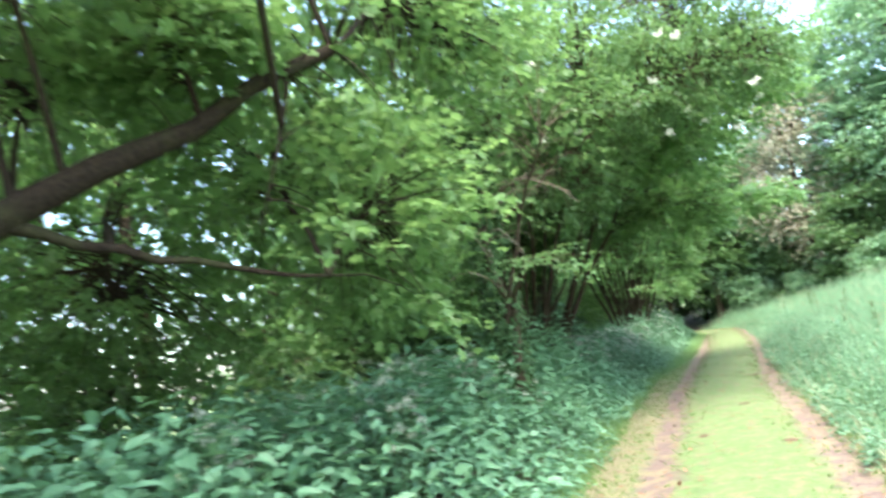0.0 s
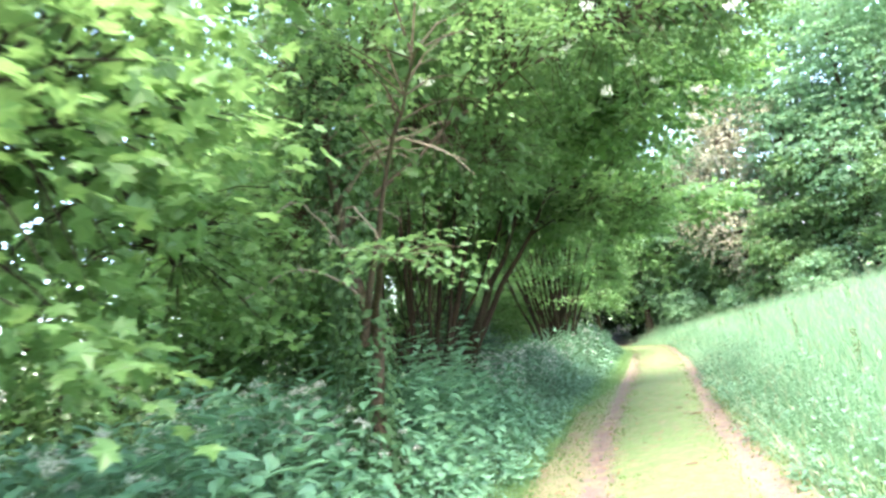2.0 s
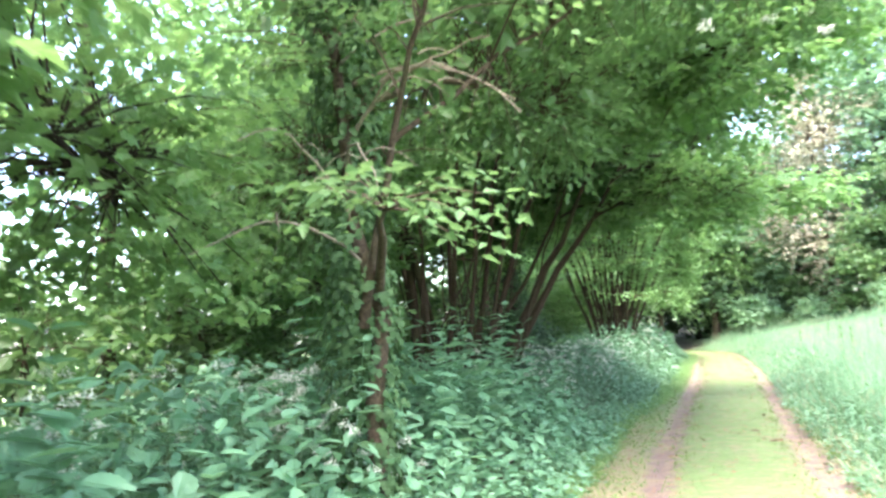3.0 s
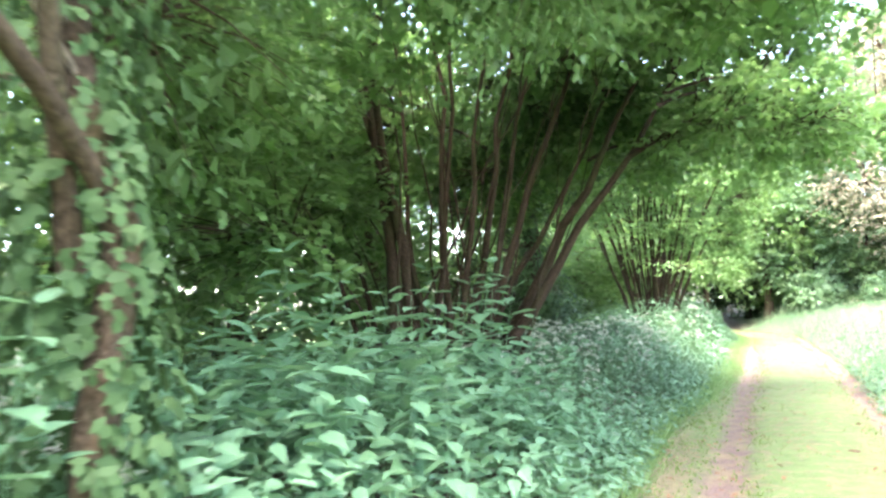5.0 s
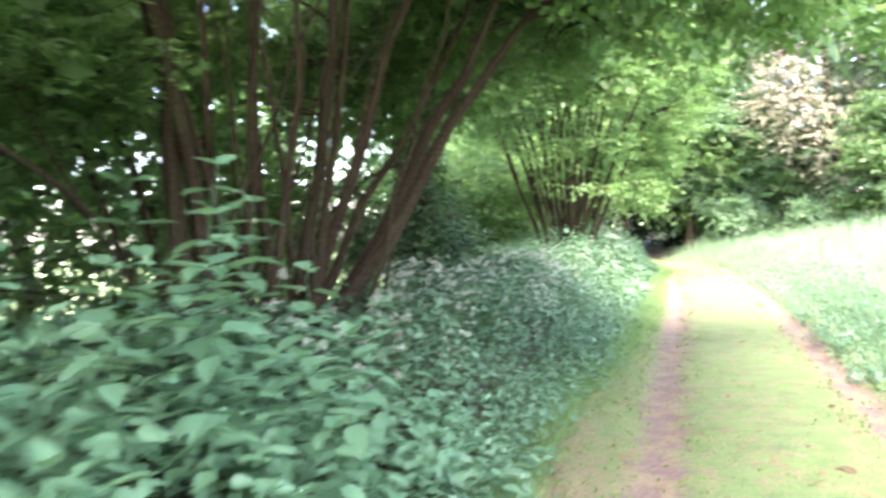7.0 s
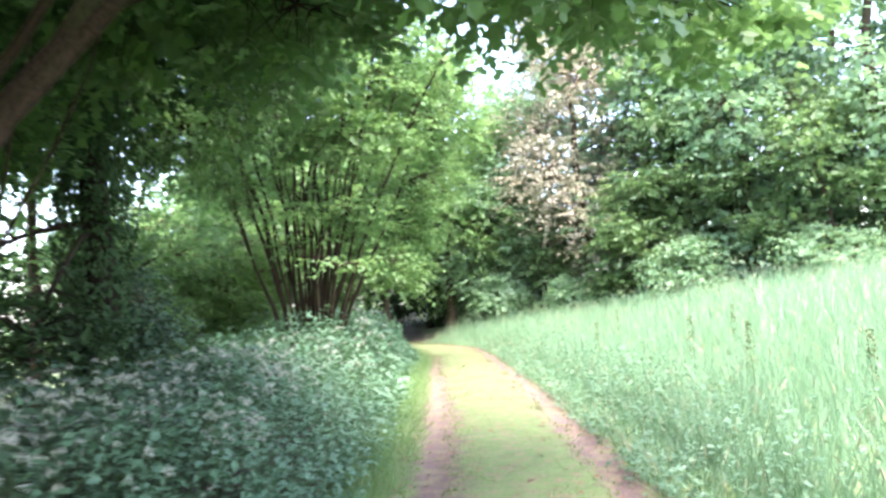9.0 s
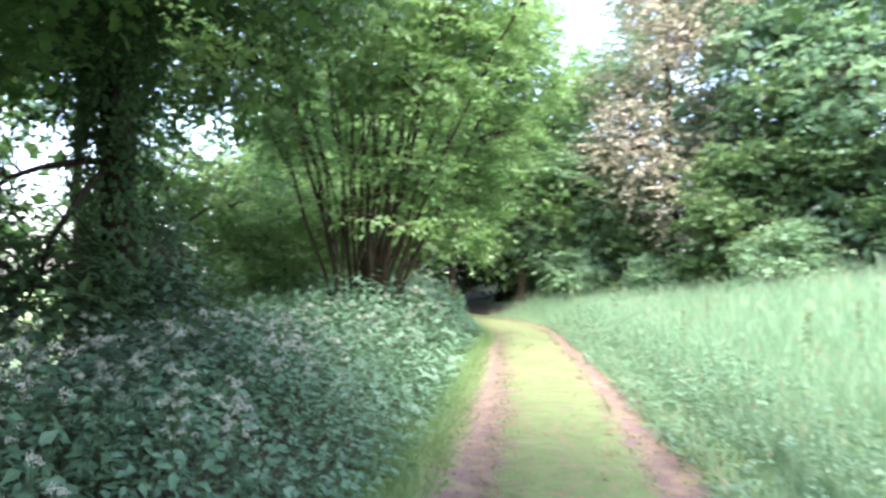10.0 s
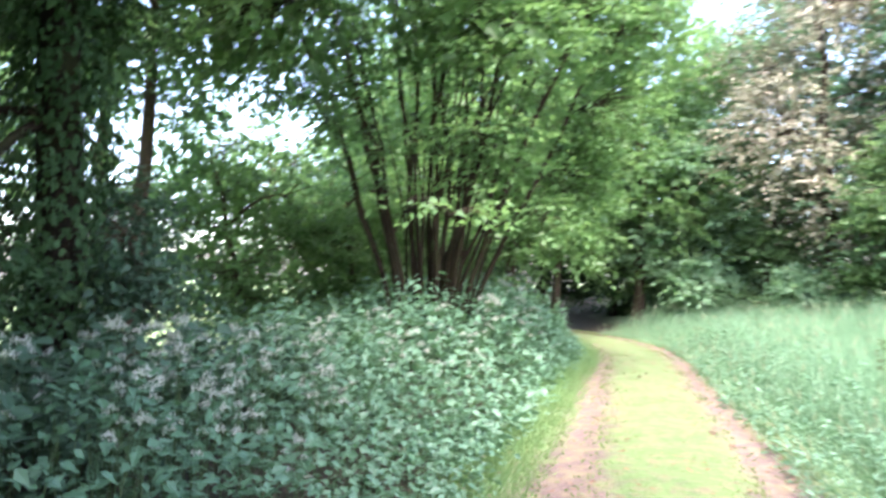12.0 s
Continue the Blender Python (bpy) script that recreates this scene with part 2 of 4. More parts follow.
def tree(name, label, category, stems, blobs, pattern, leaf, bark, size=0.08, sprays=3, per=7, reach=0.42, twig=0.007, group="", tilt=0.35, stem_name="stem", limb_r=0.035, sides=8, gaps=0.3, inner=0.6, inner_size=2.2, shell=0.33, joints=4, inner_from=62):
    """A tree: stems (foot, top, foot radius, bow), a limb to each crown mass, twigs from the wood to every spray, and leaves on the sprays.
    blobs: (centre, radii, how many sprays)."""
    root = new(name)
    foot = Vector(stems[0][0])
    root.location = foot
    inverse = Matrix.Translation(-foot)
    tagged(root, label, category, group)
    made, wood = [], []
    for a, b, r, bow in stems:
        pts = bent(a, b, bow, 10)
        t = np.linspace(0, 1, 10)
        rad = r * (1 - 0.72 * t) * (1 + 0.5 * np.exp(-t * 14))
        s = Soup()
        s.tube(pts, rad, sides)
        made.append(part(stem_name, s, bark, root, shade=True))
        fine_t = np.linspace(0, 1, 30)
        wood.append(np.stack([np.interp(fine_t, t, pts[:, i]) for i in range(3)], 1)[9:])
    for centre, radii, count in blobs:
        c = np.array(centre)
        allw = np.concatenate(wood[:len(stems)])
        low = allw[allw[:, 2] < c[2] - 0.1]
        pool = low if len(low) else allw
        p0 = pool[np.argmin(np.linalg.norm((pool - c) * (1, 1, 0.6), axis=1))]
        if np.linalg.norm(p0 - c) > 0.5:
            pts = bent(p0, c, (0, 0, 0.12 * np.linalg.norm(c - p0)), 8)
            s = Soup()
            s.tube(pts, np.linspace(limb_r, limb_r * 0.35, 8), 6)
            made.append(part("limb", s, bark, root, shade=True))
            fine_t, t = np.linspace(0, 1, 16), np.linspace(0, 1, 8)
            wood.append(np.stack([np.interp(fine_t, t, pts[:, i]) for i in range(3)], 1)[4:])
    wood = np.concatenate(wood)
    twigs, crown = Soup(), Soup()
    for centre, radii, count in blobs:
        c, r = np.array(centre, float), np.array(radii, float)
        tips = unit(count * 3) * (np.random.rand(count * 3, 1) ** shell)
        tips = c + tips * r * (1 + 0.25 * np.sin(tips[:, [1, 2, 0]] * 7 + c[0]))
        lump = np.sin(tips[:, 0] * 2.9 + c[1]) * np.sin(tips[:, 1] * 2.6 + c[0]) + 0.7 * np.sin(tips[:, 2] * 3.7 + tips[:, 0] * 1.3)
        keep = np.argsort(-(lump + np.random.normal(size=len(lump)) * 0.8))
        tips = tips[keep[:int(len(tips) * (1 - gaps))]]
        tips = tips[np.random.permutation(len(tips))[:count]]
        m = int(count * inner * 3) if count > inner_from else 0
        core = c + unit(m) * r * 0.8 * np.random.rand(m, 1) ** 0.4
        crown.scatter(pattern, core, unit(m), unit(m, 0.8), size * inner_size * (0.7 + 0.5 * np.random.rand(m)))
        for tip in tips:
            near = wood[np.argmin(np.linalg.norm(wood - tip, axis=1) + np.random.rand(len(wood)) * 0.3)]
            span = np.linalg.norm(tip - near)
            way = (tip - near) / max(span, 1e-3)
            twigs.tube(bent(near, tip, (0, 0, 0.1 * span), joints), np.linspace(twig * (1 + 0.5 * span), twig * 0.3, joints), 3)
            flat = np.array([way[0], way[1], way[2] * 0.4 - 0.12])
            flat /= np.linalg.norm(flat)
            cross = np.cross(flat, (0, 0, 1.0))
            cross /= max(np.linalg.norm(cross), 1e-3)
            angle = np.repeat(np.linspace(-0.75, 0.75, sprays) + np.random.normal(size=sprays) * 0.2, per)
            t = np.tile((np.arange(per) + 0.6) / per, sprays) + np.random.rand(sprays * per) * 0.1
            d = flat * np.cos(angle)[:, None] + cross * np.sin(angle)[:, None]
            d[:, 2] += np.repeat(np.random.normal(size=sprays) * 0.2, per)
            sign = np.where(np.arange(sprays * per) % 2, 1, -1)[:, None]
            side = np.cross(d, (0, 0, 1.0)) * sign
            start = tip - flat * 0.35 * reach
            pos = start + d * (t * reach)[:, None] + side * 0.02
            pos[:, 2] -= 0.10 * t * t * reach
            aim = d * 0.55 + side * 0.8 + np.random.normal(size=d.shape) * 0.25
            aim[:, 2] -= 0.25
            up = np.random.normal(size=d.shape) * tilt
            up[:, 2] += 1
            crown.scatter(pattern, pos, aim, up, size * (0.65 + 0.6 * np.random.rand(len(pos))))
    made.append(tagged(part("branching", twigs, bark, root), kind="stuff"))
    made.append(tagged(part("foliage", crown, leaf, root), kind="stuff"))
    for ob in made:
        ob.matrix_parent_inverse = inverse
    return root, wood


# ---- ground ----
def grid_mesh(name, x, y, z, material):
    n, k = x.shape
    v = np.stack([x, y, z], -1).reshape(-1, 3)
    i, j = np.meshgrid(np.arange(n - 1), np.arange(k - 1), indexing="ij")
    a = (i * k + j).ravel()
    s = Soup()
    s.add(v, np.concatenate([np.stack([a, a + k, a + k + 1], 1), np.stack([a, a + k + 1, a + 1], 1)]))
    return s.mesh(name, material, True)


def soil_material():
    """Grass on both sides, dark leaf mould under the hedge."""
    m, nt, p = nodes_of("grassy_soil")
    fine, wide = noise_of(nt, 14.0, 6), noise_of(nt, 0.5, 4)
    grass = ramp(nt, fine, [(0.3, (0.09, 0.14, 0.05)), (0.7, (0.22, 0.30, 0.13))])
    grass = mixed(nt, ramp(nt, wide, [(0.35, (0, 0, 0)), (0.7, (0.8, 0.8, 0.8))]), grass, (0.26, 0.36, 0.17))
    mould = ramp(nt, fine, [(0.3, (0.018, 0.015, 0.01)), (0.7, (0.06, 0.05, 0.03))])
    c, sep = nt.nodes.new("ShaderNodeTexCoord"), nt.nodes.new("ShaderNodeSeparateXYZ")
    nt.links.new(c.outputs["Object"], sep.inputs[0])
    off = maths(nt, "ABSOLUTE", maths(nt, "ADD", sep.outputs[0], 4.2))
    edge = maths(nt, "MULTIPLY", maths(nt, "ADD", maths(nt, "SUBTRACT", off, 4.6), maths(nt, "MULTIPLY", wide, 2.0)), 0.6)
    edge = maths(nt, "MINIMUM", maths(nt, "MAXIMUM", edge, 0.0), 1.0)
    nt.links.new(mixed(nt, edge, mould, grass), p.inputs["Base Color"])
    p.inputs["Roughness"].default_value = 0.95
    bumped(nt, p, fine, 0.6, 0.05)
    return m


def track_material():
    """Trodden grass with two bare wheel ruts and fallen leaf bits; the map gives metres across and along."""
    m, nt, p = nodes_of("grass_track")
    uv = nt.nodes.new("ShaderNodeUVMap")
    sep = nt.nodes.new("ShaderNodeSeparateXYZ")
    nt.links.new(uv.outputs[0], sep.inputs[0])
    wide, mid, fine = noise_of(nt, 0.9, 4), noise_of(nt, 5.0, 5), noise_of(nt, 42.0, 5)
    turf = ramp(nt, mid, [(0.3, (0.042, 0.086, 0.024)), (0.55, (0.072, 0.125, 0.036)), (0.75, (0.112, 0.154, 0.056))])
    turf = mixed(nt, 0.4, turf, ramp(nt, fine, [(0.3, (0.05, 0.10, 0.026)), (0.7, (0.14, 0.175, 0.07))]))
    dirt = ramp(nt, fine, [(0.3, (0.055, 0.031, 0.034)), (0.5, (0.11, 0.066, 0.069)), (0.72, (0.19, 0.125, 0.12))])
    dirt = mixed(nt, ramp(nt, mid, [(0.45, (0, 0, 0)), (0.62, (0.6, 0.6, 0.6))]), dirt, (0.20, 0.16, 0.085))
    cover = None
    for at, half in ((-0.74, 0.15), (0.68, 0.14)):
        away = maths(nt, "ABSOLUTE", maths(nt, "SUBTRACT", sep.outputs[0], at))
        late = maths(nt, "MINIMUM", maths(nt, "MAXIMUM", maths(nt, "DIVIDE", maths(nt, "SUBTRACT", sep.outputs[1], 16.0), 6.0), 0.0), 1.0)
        away = maths(nt, "MULTIPLY", away, maths(nt, "SUBTRACT", 1.0, maths(nt, "MULTIPLY", late, 0.35)))
        edge = maths(nt, "ADD", maths(nt, "DIVIDE", away, half), maths(nt, "MULTIPLY", maths(nt, "SUBTRACT", mid, 0.5), 2.2))
        edge = maths(nt, "ADD", edge, maths(nt, "MULTIPLY", maths(nt, "SUBTRACT", wide, 0.5), 1.8))
        bare = maths(nt, "SUBTRACT", 1.0, maths(nt, "MINIMUM", maths(nt, "MAXIMUM", maths(nt, "SUBTRACT", maths(nt, "MULTIPLY", edge, 1.1), 0.6), 0.0), 1.0))
        cover = bare if cover is None else maths(nt, "MAXIMUM", cover, bare)
    margin = maths(nt, "ADD", maths(nt, "ABSOLUTE", maths(nt, "ADD", sep.outputs[0], 0.05)), maths(nt, "MULTIPLY", maths(nt, "SUBTRACT", mid, 0.5), 2.2))
    straw = ramp(nt, fine, [(0.3, (0.085, 0.068, 0.04)), (0.7, (0.195, 0.155, 0.092))])
    early = maths(nt, "SUBTRACT", 1.0, maths(nt, "MINIMUM", maths(nt, "MAXIMUM", maths(nt, "DIVIDE", maths(nt, "SUBTRACT", sep.outputs[1], 13.0), 5.0), 0.0), 0.8))
    margin = maths(nt, "MULTIPLY", margin, early)
    turf = mixed(nt, ramp(nt, margin, [(0.6, (0, 0, 0)), (1.1, (0.8, 0.8, 0.8))]), turf, straw)
    patches = ramp(nt, noise_of(nt, 7.5, 6), [(0.48, (0, 0, 0)), (0.64, (0.75, 0.75, 0.75))])
    turf = mixed(nt, patches, turf, straw)
    scraps = ramp(nt, noise_of(nt, 9.0, 4), [(0.58, (0, 0, 0)), (0.67, (0.6, 0.6, 0.6))])
    cover = maths(nt, "MAXIMUM", maths(nt, "MULTIPLY", cover, 0.85), maths(nt, "MULTIPLY", scraps, 0.7))
    nt.links.new(mixed(nt, cover, turf, dirt), p.inputs["Base Color"])
    p.inputs["Roughness"].default_value = 0.95
    bumped(nt, p, fine, 0.7, 0.025)
    return m


SOIL, TRACK = soil_material(), track_material()
near_x = np.arange(-16, 30.01, 0.5)
far = np.array([40, 60, 90, 140, 220, 400, 800, 1500.0])
gx = np.concatenate([-far[::-1], [-28, -20], near_x, far])
gy = np.concatenate([-far[::-1], [-30, -22], np.arange(-16, 52.01, 0.5), [60, 75, 95, 140, 220, 400, 800, 1500.0]])
GX, GY = np.meshgrid(gx, gy, indexing="ij")
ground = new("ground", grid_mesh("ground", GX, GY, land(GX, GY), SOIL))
tagged(ground, "gently sloping grassy soil under meadow and hedge", "ground", kind="structure")

# the track: a sheet on the ground, dished in the wheel ruts
us = np.linspace(-1.75, 1.25, 41)
pick = np.arange(0, len(track_s), 2)
TU, TS = np.meshgrid(us, track_s[pick], indexing="ij")
tx = track_x[pick][None] + TU * np.cos(track_head[pick])[None]
ty = track_y[pick][None] + TU * np.sin(track_head[pick])[None]
tz = 0.008 - 0.03 * np.exp(-((TU + 0.78) / 0.2) ** 2) - 0.025 * np.exp(-((TU - 0.67) / 0.17) ** 2) + 0.02 * np.exp(-(TU / 0.5) ** 2) + 0.012 * wobble(tx, ty, 0.35)
tz = tz - 0.16 * smooth(1.62, 1.75, -TU) - 0.16 * smooth(1.12, 1.25, TU)
track_mesh = grid_mesh("track", tx, ty, tz, TRACK)
layer = track_mesh.uv_layers.new(name="metres")
corner = np.empty(len(track_mesh.loops), np.int32)
track_mesh.loops.foreach_get("vertex_index", corner)
layer.data.foreach_set("uv", np.stack([TU.ravel()[corner], TS.ravel()[corner]], 1).astype(np.float32).ravel())
track = tagged(new("track", track_mesh), "mown grass track with two bare earthy wheel ruts", "path", kind="structure")


def track_place(s, u):
    x = np.interp(s, track_s, track_x) + u * np.cos(np.interp(s, track_s, track_head))
    y = np.interp(s, track_s, track_y) + u * np.sin(np.interp(s, track_s, track_head))
    return x, y


# ---- short turf on the track ----
n = 78000
s_, u_ = np.random.rand(n) ** 0.8 * 38 + 1.5, np.random.uniform(-1.6, 0.95, n)
bare = np.exp(-((u_ + 0.78) / 0.26) ** 2) + np.exp(-((u_ - 0.67) / 0.18) ** 2)
keep = np.random.rand(n) > bare * 0.95
s_, u_ = s_[keep], u_[keep]
x, y = track_place(s_, u_)
turf = Soup()
up = unit(len(x), 0.9) * (1, 1, 0.7) + (0, 0, 0.25)
turf.scatter(TUFT, np.stack([x, y, 0.0 + 0 * x], 1), up, unit(len(x)), 0.018 + 0.026 * np.random.rand(len(x)) + 0.05 * smooth(0.78, 1.0, u_) + 0.06 * smooth(1.1, 1.6, -u_), 0.017)
tagged(part("short_grass", turf, TURF), "short yellow-green mown grass on the track", "grass", kind="stuff")

# ---- tall meadow ----
meadow, seeds = Soup(), Soup()
for lo, hi, dense, wide, tall in ((0.0, 0.8, 620, 0.009, 0.46), (0.5, 3.0, 380, 0.011, 0.70), (3.0, 9.0, 150, 0.015, 0.88), (9.0, 24.0, 50, 0.026, 0.96)):
    span = 37.0 if hi < 10 else 31.0
    n = int((hi - lo) * (span - 0.5) * dense)
    s_, d_ = np.random.uniform(0.5, span, n), np.random.uniform(lo, hi, n)
    x, y = track_place(s_, edge_right(s_) + d_)
    up = unit(n, 3.2)
    up[:, 0] += 0.05 + 0.16 * wobble(x, y, 1.1, 3)
    up[:, 1] += 0.14 * wobble(x, y, 0.9, 7)
    up[:, 0] -= (0.6 + 0.3 * wobble(x, y, 0.6, 5)) * (1 - smooth(0, 0.5, d_))
    h = tall * (0.55 + 0.6 * np.random.rand(n)) * (1 + 0.18 * wobble(x, y, 1.3)) * (0.55 + 0.45 * smooth(0, 1.0, d_))
    base = np.stack([x, y, land(x, y) - 0.02], 1)
    meadow.scatter(BLADE, base, up, unit(n), h, wide * (0.7 + 0.6 * np.random.rand(n)))
    pick = np.random.rand(n) < (0.04 if lo < 3 else 0.08)
    k = pick.sum()
    top = base[pick] + up[pick] / np.linalg.norm(up[pick], axis=1, keepdims=True) * (h[pick] * 0.95)[:, None]
    seeds.scatter(BLADE, base[pick], up[pick], unit(k), h[pick] * 1.05, 0.003 + wide * 0.15)
    seeds.scatter(SMALL, top, up[pick] + unit(k) * 0.3, unit(k), 0.09 + 0.06 * np.random.rand(k), 0.02 + wide * 0.8)
tagged(part("meadow_grass", meadow, MEADOW), "tall pale green uncut meadow grass", "grass", kind="stuff")
tagged(part("grass_seed_heads", seeds, SEED), "thin pale seed heads above the meadow grass", "grass", kind="stuff")


# ---- herbs along the hedge foot ----
def bed_height(s, d):
    """Height of the herbs at d metres into the bed."""
    full = 1.14 - 0.28 * smooth(10, 14, s) + 0.30 * smooth(22, 27, s)
    return (0.22 + (full - 0.22) * smooth(-0.1, 1.35 - 0.6 * smooth(22, 27, s), d)) * (1 + 0.20 * wobble(s, d, 0.8, 2))


def herb_bed(name, label, s0, s1, d0, d1, per_m2, pattern, leaf, big, levels, material):
    n = int((s1 - s0) * (d1 - d0) * per_m2)
    s_, d_ = np.random.uniform(s0, s1, n), np.random.uniform(d0, d1, n)
    x, y = track_place(s_, edge_left(s_) - d_)
    g = land(x, y)
    h = bed_height(s_, d_) * (0.8 + 0.3 * np.random.rand(n))
    lean = np.random.normal(size=(n, 2)) * 0.10
    lean[:, 0] += 0.14 * (1 - smooth(0, 1.2, d_))
    leaves, stalks = Soup(), Soup()
    stalks.scatter(TUFT, np.stack([x, y, g], 1), np.stack([lean[:, 0], lean[:, 1], np.ones(n)], 1), unit(n), h * 0.9, 0.008)
    for k in range(levels):
        t = 0.10 + 0.90 * (k + np.random.rand(n)) / levels
        a = np.random.rand(n) * 6.283
        out = 0.04 + 0.10 * (1 - t) + 0.04 * np.random.rand(n)
        pos = np.stack([x + lean[:, 0] * h * t + np.cos(a) * out, y + lean[:, 1] * h * t + np.sin(a) * out, g + h * t], 1)
        aim = np.stack([np.cos(a), np.sin(a), -0.15 + 0.4 * np.random.normal(size=n)], 1)
        up = np.random.normal(size=(n, 3)) * 0.35 + (0.25, 0, 1)
        leaves.scatter(pattern, pos, aim, up, big * (0.6 + 0.7 * np.random.rand(n)))
    root = new(name)
    tagged(root, label, "undergrowth", kind="stuff")
    part("leaves", leaves, material, root)
    part("stalks", stalks, STALK, root)


herb_bed("nettle_bed", "dense bed of grey-green stinging nettles along the hedge", -1.0, 14.0, 0.0, 3.6, 50, POINTED, NETTLE, 0.118, 10, NETTLE)
herb_bed("hedge_undergrowth", "dense mixed weeds at the shaded hedge foot", 12.5, 23.0, 0.0, 1.5, 66, OVAL, HERB, 0.075, 11, HERB)
# the deeper weeds carry the hedge's shade in their darker leaf colour
herb_bed("hedge_undergrowth", "weeds deep under the hedge, leaf colour darkened for shade", 12.5, 23.0, 1.3, 3.2, 60, OVATE, SHADED_LEAF, 0.085, 10, SHADED_LEAF)
herb_bed("nettle_bed", "dense leafy nettles and weeds below the coppice", 22.0, 41.0, 0.0, 3.0, 46, POINTED, HERB, 0.11, 10, HERB)
herb_bed("nettle_bed", "sparse tall weeds in the field behind the hedge", 2.0, 15.0, 3.6, 6.4, 12, OVAL, HERB, 0.15, 8, HERB)
herb_bed("low_verge_herbs", "low leafy herbs at the edge of the track", 1.0, 40.0, -0.12, 0.5, 70, SMALL, HERB, 0.06, 6, HERB)

# leafy weeds along the meadow's edge
n = 1500
s_, d_ = np.random.uniform(1.5, 33, n), np.random.rand(n) ** 1.3 * 1.0 + 0.02
x, y = track_place(s_, edge_right(s_) + d_)
g, h = land(x, y), (0.22 + 0.38 * smooth(0, 0.8, d_)) * (0.7 + 0.5 * np.random.rand(n)) * (1 + 0.4 * wobble(x, y, 0.7))
forbs, stalks = Soup(), Soup()
stalks.scatter(TUFT, np.stack([x, y, g], 1), unit(n, 4.0), unit(n), h, 0.01)
for k in range(12):
    t, a = 0.25 + 0.75 * (k + np.random.rand(n)) / 12, np.random.rand(n) * 6.283
    out = 0.05 + 0.07 * (1 - t)
    forbs.scatter(OVAL, np.stack([x + np.cos(a) * out - 0.1 * (d_ < 0.25), y + np.sin(a) * out, g + h * t], 1), np.stack([np.cos(a), np.sin(a), 0.3 * np.random.normal(size=n)], 1), np.random.normal(size=(n, 3)) * 0.35 + (-0.2, 0, 1), 0.055 * (0.6 + 0.7 * np.random.rand(n)))
forb_root = tagged(new("meadow_edge_weeds"), "leafy green weeds between track and meadow", "undergrowth", kind="stuff")
part("leaves", forbs, HERB, forb_root)
part("stalks", stalks, STALK, forb_root)

# verge grass leaning out over the left edge
n = 26000
s_ = 1 + 37 * np.random.rand(n) ** 0.75
d_ = np.abs(np.random.normal(size=n)) * 0.22 - 0.08 - (0.05 + 0.32 * smooth(15, 20, s_)) * np.random.rand(n)
x, y = track_place(s_, edge_left(s_) - d_)
up = unit(n, 2.2)
up[:, 0] += 0.5
verge = Soup()
verge.scatter(BLADE, np.stack([x, y, land(x, y) - 0.01], 1), up, unit(n), 0.10 + 0.2 * np.random.rand(n), 0.007)
tagged(part("verge_grass", verge, VERGE), "fresh green grass fringe beside the track", "grass", kind="stuff")

# ---- hedge trees ----
# crown masses above the start are out of view, placed to shade the nettles
oak, oak_wood = tree("oak_tree", "spreading oak with dark limbs hanging low over nettles", "tree",
    [((-5.0, 0.6, -0.1), (-5.1, 1.6, 7.5), 0.30, (0.1, 0, 0)), ((-4.9, 1.1, 1.45), (-1.9, 4.2, 3.5), 0.15, (0, 0, -0.05)), ((-3.3, 2.75, 2.5), (-2.1, 4.0, 2.0), 0.035, (0, 0, -0.06)), ((-2.0, 3.7, 3.15), (-2.25, 3.55, 2.3), 0.014, (0.03, 0, 0))],
    [((-2.1, 4.95, 2.5), (0.85, 1.2, 0.9), 150), ((-2.7, 4.4, 3.8), (1.3, 1.5, 1.0), 200), ((-1.7, 6.2, 4.3), (1.2, 1.4, 0.8), 150), ((-3.8, 6.0, 3.2), (1.2, 1.5, 1.4), 190), ((-5.3, 5.6, 2.5), (1.3, 2.0, 1.2), 200), ((-2.8, 4.6, 5.6), (2.6, 3.0, 1.2), 210), ((-4.0, 3.2, 4.7), (1.6, 1.8, 1.0), 250), ((-5.4, 5.0, 4.4), (1.3, 1.8, 1.2), 150), ((-5.4, 3.4, 2.9), (0.9, 1.2, 0.9), 110), ((-2.5, 3.3, 3.6), (0.8, 0.6, 0.45), 80), ((-1.7, -0.4, 5.2), (1.9, 1.8, 0.9), 170), ((-3.4, 0.6, 4.6), (1.4, 1.4, 0.9), 110), ((-3.6, 2.4, 3.7), (0.8, 0.8, 0.6), 90), ((-3.0, 7.2, 2.4), (0.9, 0.9, 0.8), 90), ((-0.1, 0.0, 4.5), (1.5, 1.4, 0.7), 150), ((-2.4, 1.6, 5.0), (1.4, 1.3, 0.7), 130)],
    LOBED, OAK, BARK_DARK, 0.09, 3, 5, 0.42, stem_name="trunk", limb_r=0.022, sides=10, inner_size=1.5)
